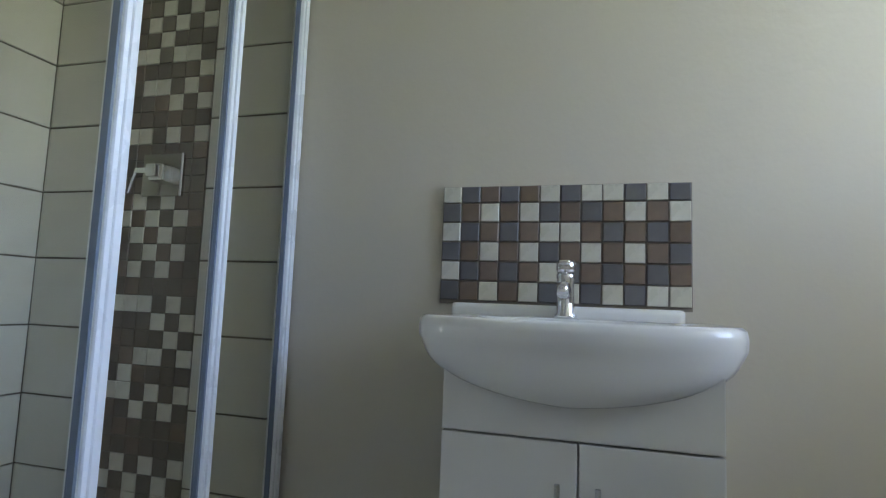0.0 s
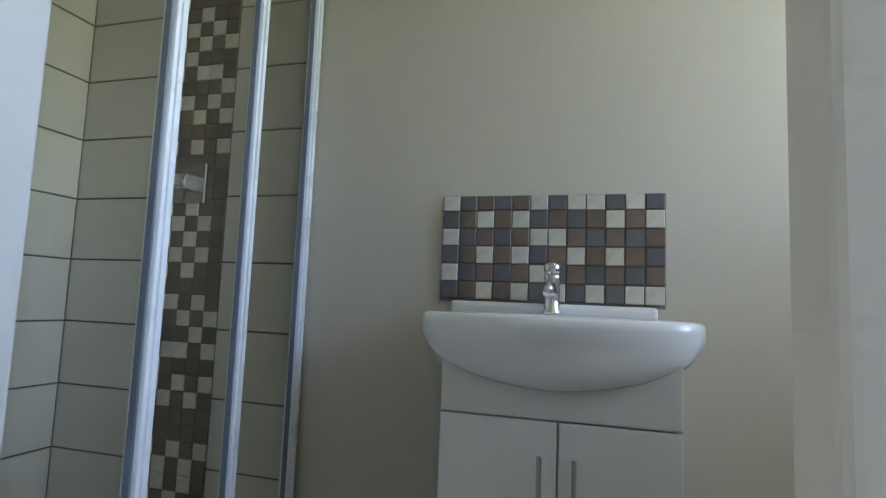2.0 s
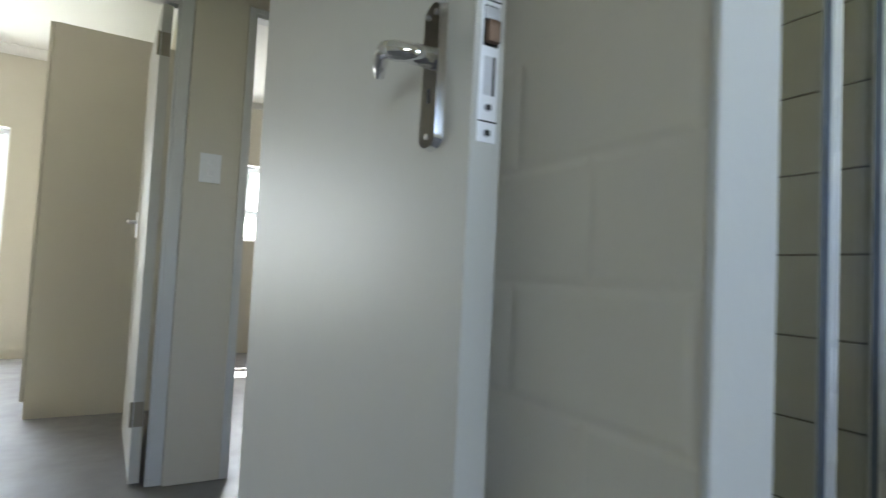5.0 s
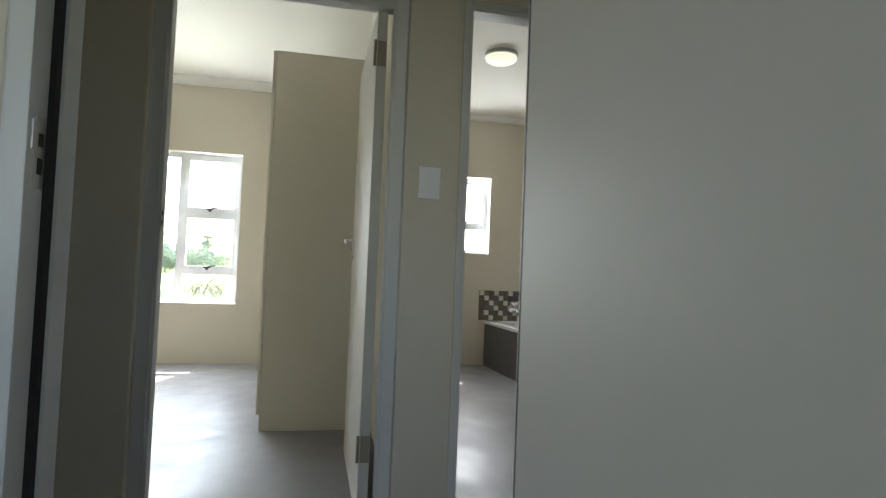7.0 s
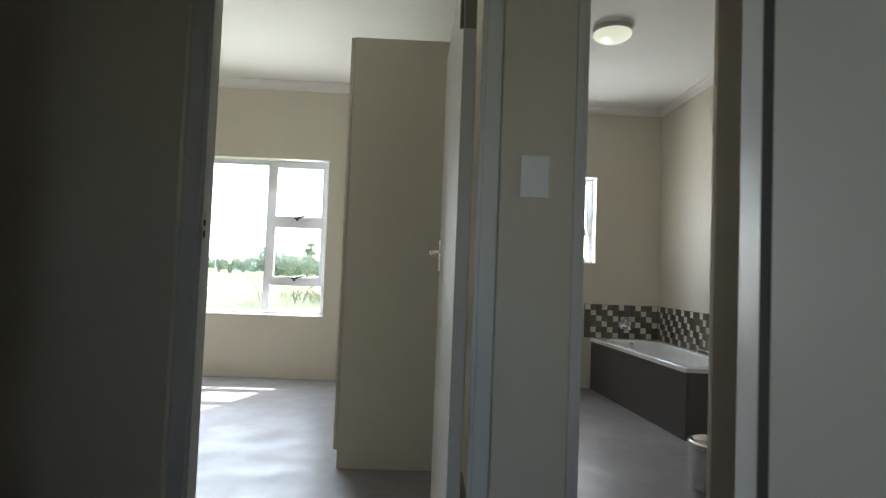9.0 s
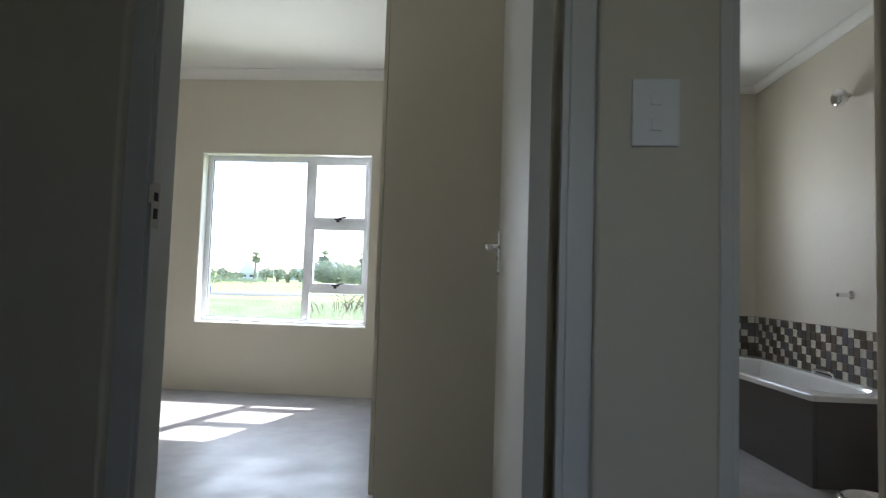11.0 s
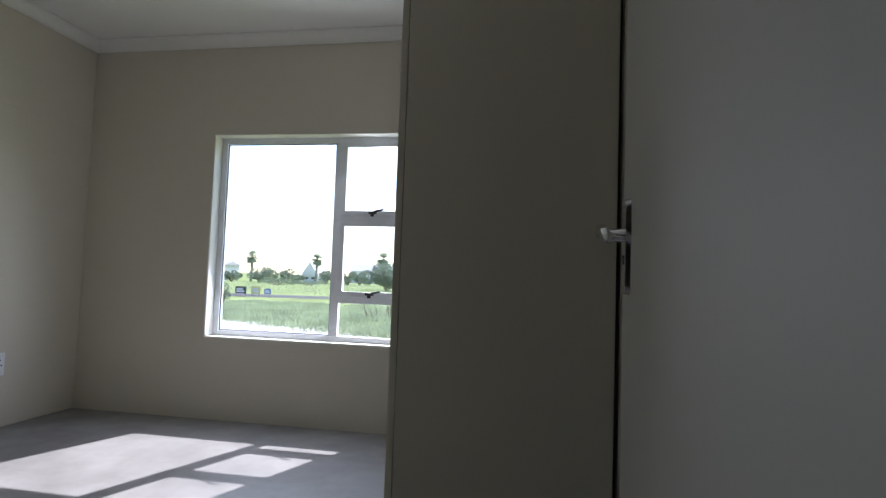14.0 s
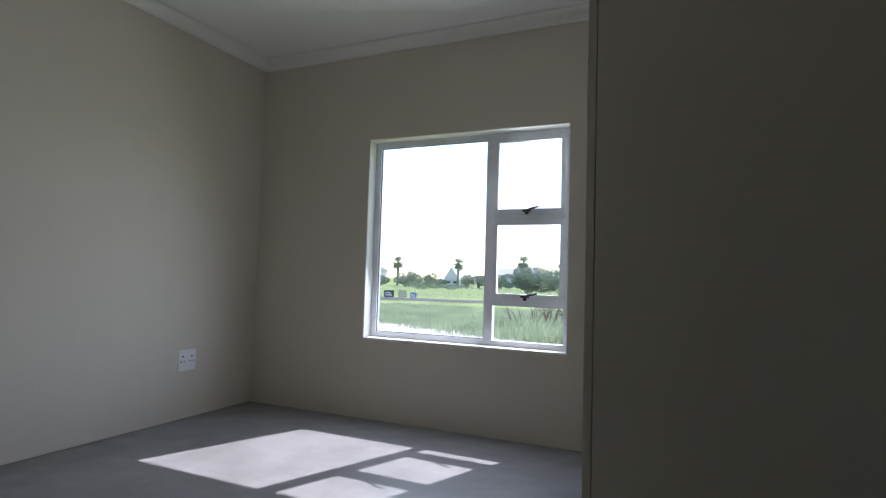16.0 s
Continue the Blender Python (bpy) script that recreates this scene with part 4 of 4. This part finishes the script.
def foliage(bm_v, bm_f, centre, r, n, size, r_=rnd):
    """Leaf clumps scattered through an uneven blob."""
    for _ in range(n):
        d = Vector((r_.gauss(0, 1), r_.gauss(0, 1), r_.gauss(0, 1))).normalized() * (r_.uniform(0.35, 1.0) ** 0.5)
        p = Vector(centre) + Vector((d.x * r[0], d.y * r[1], d.z * r[2]))
        u = Vector((r_.gauss(0, 1), r_.gauss(0, 1), r_.gauss(0, 1))).normalized() * size * r_.uniform(0.6, 1.3)
        w = u.orthogonal().normalized() * size * 0.5
        k = len(bm_v)
        bm_v += [tuple(p - u), tuple(p + w), tuple(p + u), tuple(p - w)]
        bm_f.append((k, k + 1, k + 2, k + 3))


def leafy(name, parent, vs, fs, material):
    me = bpy.data.meshes.new(name)
    me.from_pydata(vs, [], fs)
    me.materials.append(material)
    ob = new(name, me)
    ob.parent = parent
    inv = ORIGIN.get(parent.name)
    if inv is not None:
        ob.matrix_parent_inverse = inv
    return ob


def bush(name, x, y, w, h, n, size, label, trunk=0.06):
    b = thing(name, (x, y, GZ), label, "bush" if h < 2.6 else "tree", "bushes of the field" if h < 2.6 else "trees of the field")
    bm = bmesh.new()
    for k in range(4):
        a = k * 1.57 + rnd.uniform(-0.4, 0.4)
        tube([(x + 0.1 * math.cos(a), y + 0.1 * math.sin(a), GZ - 0.02), (x + 0.14 * w * math.cos(a), y + 0.14 * w * math.sin(a), GZ + h * 0.4), (x + 0.3 * w * math.cos(a), y + 0.3 * w * math.sin(a), GZ + h * 0.75)], [trunk, trunk * 0.7, trunk * 0.3], 7, bm=bm)
    part("trunk", bm, M_BARK, b)
    vs, fs = [], []
    lumps = 9
    for k in range(lumps):
        cx, cy = x + rnd.uniform(-0.36, 0.36) * w, y + rnd.uniform(-0.25, 0.25) * w
        cz = GZ + h * rnd.uniform(0.32, 0.78)
        r = w * rnd.uniform(0.14, 0.24)
        foliage(vs, fs, (cx, cy, cz), (r, r, min(r, h * 0.27)), n // lumps, size)
    leafy("crown", b, vs, fs, M_LEAF)
    return b


def at_bearing(deg_left, dist):
    a = radians(deg_left + 2.2)
    return -0.4 - math.sin(a) * dist, 0.0 + math.cos(a) * dist


def palm(deg, dist, h, label):
    x, y = at_bearing(deg, dist)
    p = thing("palm_tree", (x, y, GZ), label, "palm tree", "palms along the field")
    part("trunk", tube([(x, y, GZ - 0.05), (x + 0.1, y, GZ + h * 0.5), (x + 0.05, y, GZ + h * 0.85)], [0.24, 0.19, 0.17], 10), M_BARK, p)
    vs, fs = [], []
    top = Vector((x + 0.05, y, GZ + h * 0.84))
    for k in range(72):
        a, e = rnd.uniform(0, 6.28), rnd.uniform(-1.1, 1.45)
        d = Vector((math.cos(a) * math.cos(e), math.sin(a) * math.cos(e), math.sin(e)))
        side = d.cross(Vector((0, 0, 1))).normalized()
        L = h * 0.25 * rnd.uniform(0.8, 1.15)
        a1, a2 = top + d * L * 0.45, top + d * L + Vector((0, 0, -0.12 * L))
        k0 = len(vs)
        vs += [tuple(top - side * 0.04), tuple(top + side * 0.04), tuple(a1 + side * L * 0.04), tuple(a1 - side * L * 0.04)]
        fs.append((k0, k0 + 1, k0 + 2, k0 + 3))
        for q in range(7):
            u = -1.1 + 2.2 * q / 6
            tip = a1 + (d * math.cos(u) + side * math.sin(u)) * L * 0.55 + Vector((0, 0, -0.12 * L))
            k0 = len(vs)
            vs += [tuple(a1), tuple(a1.lerp(tip, 0.5) + side * 0.13), tuple(tip), tuple(a1.lerp(tip, 0.5) - side * 0.13)]
            fs.append((k0, k0 + 1, k0 + 2, k0 + 3))
    leafy("crown", p, vs, fs, M_PALM)
    vs, fs = [], []
    for q in range(5):
        foliage(vs, fs, (x + 0.05, y, GZ + h * (0.50 + 0.07 * q)), (h * (0.026 + 0.010 * q),) * 2 + (h * 0.06,), 170, h * 0.028)
    leafy("dead_fronds", p, vs, fs, M_FROND)


palm(26.6, 95, 4.8, "tall palm with a skirt of dead fronds")
palm(20.4, 95, 4.8, "tall palm with a skirt of dead fronds")
palm(13.7, 92, 5.3, "tall palm with a skirt of dead fronds")
palm(9.6, 80, 4.8, "tall palm with a skirt of dead fronds")

for deg, dist, w, h in ((25.8, 88, 4.2, 2.6), (24.6, 86, 4.6, 2.9), (23.2, 88, 3.2, 2.7), (28.4, 90, 3.6, 2.3), (19.4, 90, 4.0, 2.7), (18.2, 92, 2.6, 2.6), (17.2, 86, 3.2, 2.9), (22.2, 92, 3.0, 1.7), (30.5, 85, 5.0, 2.7), (33, 88, 6.0, 3.0), (12.6, 84, 5.5, 4.2), (10.6, 86, 6.0, 4.4), (8.8, 86, 6.5, 4.0), (16.0, 95, 3.4, 2.9), (36, 90, 5, 2.8)):
    x, y = at_bearing(deg, dist)
    bush("field_tree", x, y, w * 0.85, h * 0.86, 700, 0.16, "rounded dark green tree far across the field", 0.12)
bush("green_bush", *at_bearing(13.1, 58), 6.6, 2.9, 4200, 0.12, "broad green bush standing in the grass")
bush("green_bush", *at_bearing(9.8, 57), 6.4, 2.7, 3600, 0.12, "broad green bush standing in the grass")
bush("low_shrub", *at_bearing(28.9, 26), 1.2, 1.0, 1100, 0.05, "low green shrub beside the road")
bush("low_shrub", *at_bearing(24.2, 70), 5.0, 0.8, 700, 0.10, "low dark shrub of the field")
bush("low_shrub", *at_bearing(21.0, 72), 6.0, 0.8, 700, 0.10, "low dark shrub of the field")


def twigs(deg, dist):
    x, y = at_bearing(deg, dist)
    t = thing("dead_branches", (x, y, GZ), "heap of dry bare branches in the grass", "branches")
    bm = bmesh.new()
    for _ in range(46):
        a = rnd.uniform(0, 6.28)
        px, py = x + rnd.gauss(0, 0.5), y + rnd.gauss(0, 0.4)
        L = rnd.uniform(0.5, 1.1)
        tube([(px, py, GZ), (px + 0.25 * L * math.cos(a), py + 0.25 * L * math.sin(a), GZ + 0.6 * L), (px + 0.7 * L * math.cos(a), py + 0.7 * L * math.sin(a), GZ + 0.9 * L)], [0.018, 0.013, 0.005], 5, bm=bm)
    tagged(part("branches", bm, M_TWIG, t), "dry bare branches", kind="stuff")


twigs(10.2, 17)


def sign(deg, dist, w, h, material, label):
    x, y = at_bearing(deg, dist)
    s = thing("sign_board", (x, y, GZ), label, "sign", "sign boards by the road")
    part("board", box(x - w / 2, x + w / 2, y, y + 0.03, GZ + 0.12, GZ + 0.12 + h, 0.005), material, s)
    for k, f in enumerate((0.3, 0.62)):
        part("lettering", box(x - w * 0.38, x + w * (0.2 if k else 0.34), y - 0.004, y + 0.001, GZ + 0.12 + h * f - 0.05, GZ + 0.12 + h * f + 0.05), M_RENDERED, s, "plain pale bar of lettering")
    for q in (-0.4, 0.4):
        part("post", tube([(x + q * w, y + 0.05, GZ), (x + q * w, y + 0.05, GZ + 0.13 + h * 0.8)], 0.025, 8), M_BARK, s)


sign(27.3, 36, 0.72, 0.42, M_SIGN, "dark sign board on posts by the road")
sign(25.9, 36, 0.6, 0.45, M_SIGNY, "yellow sign board on posts by the road")
sign(24.8, 36, 0.45, 0.32, M_SIGNB, "blue sign board on posts by the road")


def house(deg, dist, w, d, h, ridge, gable, label):
    """A far house: walls with windows and a pitched roof."""
    x, y = at_bearing(deg, dist)
    b = thing("house", (x, y, GZ), label, "house", "far houses")
    part("wall", box(x - w / 2, x + w / 2, y, y + d, GZ, GZ + h), M_RENDERED, b)
    bm = bmesh.new()
    if gable:
        pts = [(x - w / 2 - 0.4, GZ + h), (x + w / 2 + 0.4, GZ + h), (x, GZ + h + ridge)]
        v = [[bm.verts.new((px, yy, pz)) for px, pz in pts] for yy in (y - 0.4, y + d + 0.4)]
        bm.faces.new(v[0]), bm.faces.new(v[1])
        for i in range(3):
            bm.faces.new((v[0][i], v[0][(i + 1) % 3], v[1][(i + 1) % 3], v[1][i]))
    else:
        pts = [(y - 0.4, GZ + h), (y + d + 0.4, GZ + h), (y + d / 2, GZ + h + ridge)]
        v = [[bm.verts.new((xx, py, pz)) for py, pz in pts] for xx in (x - w / 2 - 0.4, x + w / 2 + 0.4)]
        bm.faces.new(v[0]), bm.faces.new(v[1])
        for i in range(3):
            bm.faces.new((v[0][i], v[0][(i + 1) % 3], v[1][(i + 1) % 3], v[1][i]))
    part("roof", bm, M_RENDERED if gable else M_ROOF, b)
    for q in (-0.28, 0.28):
        wd = part("house_window", box(x + q * w - 0.6, x + q * w + 0.6, y - 0.06, y + 0.01, GZ + h * 0.35, GZ + h * 0.75), M_RENDERED, b)
        part("pane", box(x + q * w - 0.52, x + q * w + 0.52, y - 0.07, y - 0.06, GZ + h * 0.38, GZ + h * 0.72), M_SIGN, wd, "dark pane")


house(21.0, 125, 3.2, 6, 1.3, 3.0, True, "far white house with a steep gable roof")
house(14.8, 120, 9.5, 7, 2.6, 1.6, False, "far pale house with a long grey roof")
house(30.2, 120, 5, 6, 2.8, 0.9, False, "far white house with a low roof")
pole = thing("lamp_post", (*at_bearing(18.6, 80), GZ), "slim grey lamp post in the field", "lamp post")
px_, py_ = at_bearing(18.6, 80)
part("pole", tube([(px_, py_, GZ), (px_, py_, GZ + 4.4)], [0.05, 0.03], 8), M_RENDERED, pole)

# ---------- tiles, last ----------
CODE = {"C": M_CREAM, "G": M_GREYT, "B": M_BROWNT}
for r, row in enumerate(("CGBGBCGCCGCG", "GBCBCGBGBCBC", "CGBGBCCBGBGB", "GBCBCGBCBCBG", "CGBGBCGBGBGB", "GBCBCGCGCGCC")):
    for c, k in enumerate(row):
        h = 0.0405 if r == 0 else 0.0465
        z = 1.209 - 0.021 if r == 0 else 1.166 - 0.05 * (r - 1) - 0.025
        piece("tile", CODE[k], 0.0465, h, 0.006, (1.5035, -2.323 - 0.05 * c - 0.025, z), 0, SPLASH)

BAND = ("24", "135", "2", "134", "5", "124", "35", "", "135", "", "", "", "13", "24", "13", "24", "13", "", "124", "35", "4", "235", "1", "135", "24", "", "", "135", "24", "24", "13", "", "24", "135", "3", "")
rows = [b for b in ("13", "24", "", "135", "2", "45", "13", "", "24", "35", "1", "3")] + list(BAND)
MP = 0.0522
ztop = 1.836 + MP * 12
for r, creams in enumerate(rows):
    z = ztop - MP * (r + 0.5)
    if z < 0.05:
        break
    for c in range(6):
        cream = str(c) in creams or (c == 0 and (r * 7) % 5 == 0)
        m = M_CREAM if cream else (M_TAUPE if (r * 5 + c * 3) % 4 else M_BROWNT)
        piece("tile", m, 0.0497, 0.0497, 0.006, (1.503, -1.262 - MP * (c + 0.5), z), 0, SHOWER_TILES)

TH = 0.217
for k in range(-4, 7):
    z0, z1 = 1.004 + TH * k, 1.004 + TH * (k + 1)
    z0, z1 = max(z0, 0.03), min(z1, 2.45)
    for ya, yb in ((-1.88, -1.578), (-1.259, -0.94)):
        piece("tile", M_TILE, yb - ya - 0.005, z1 - z0 - 0.006, 0.006, (1.503, (ya + yb) / 2, (z0 + z1) / 2), 0, SHOWER_TILES)
    for xa, xb in ((0.44, 0.70), (0.70, 1.10), (1.10, 1.497)):
        piece("tile", M_TILE, xb - xa - 0.005, z1 - z0 - 0.006, 0.006, ((xa + xb) / 2, -0.938, (z0 + z1) / 2), 90, SHOWER_SIDE)

# mosaic round the tub
BATH_N = structure("bath_mosaic_north", box(1.40, 2.09, 3.524, 3.53, 0.468, 0.777), M_GROUT, "dark mosaic band with cream tiles above the tub", "tiling")
BATH_E = structure("bath_mosaic_east", box(2.089, 2.095, 1.938, 3.524, 0.468, 0.777), M_GROUT, "dark mosaic band with cream tiles above the tub", "tiling")
mr = random.Random(11)
for band, n, turn in ((BATH_N, 13, 90), (BATH_E, 30, 0)):
    for c in range(n):
        for r in range(6):
            cream = (c + r // 2) % 3 == 0 if r % 2 == 0 else (c + r // 2) % 3 == 1 and mr.random() < 0.85
            m = M_CREAM if cream else (M_TAUPE if mr.random() < 0.7 else M_GREYT)
            z = 0.777 - 0.0515 * r - 0.026
            p = (1.404 + 0.0522 * c + 0.026, 3.524, z) if turn else (2.089, 3.518 - 0.0522 * c - 0.026, z)
            piece("tile", m, 0.0487, 0.048, 0.005, p, turn, band)
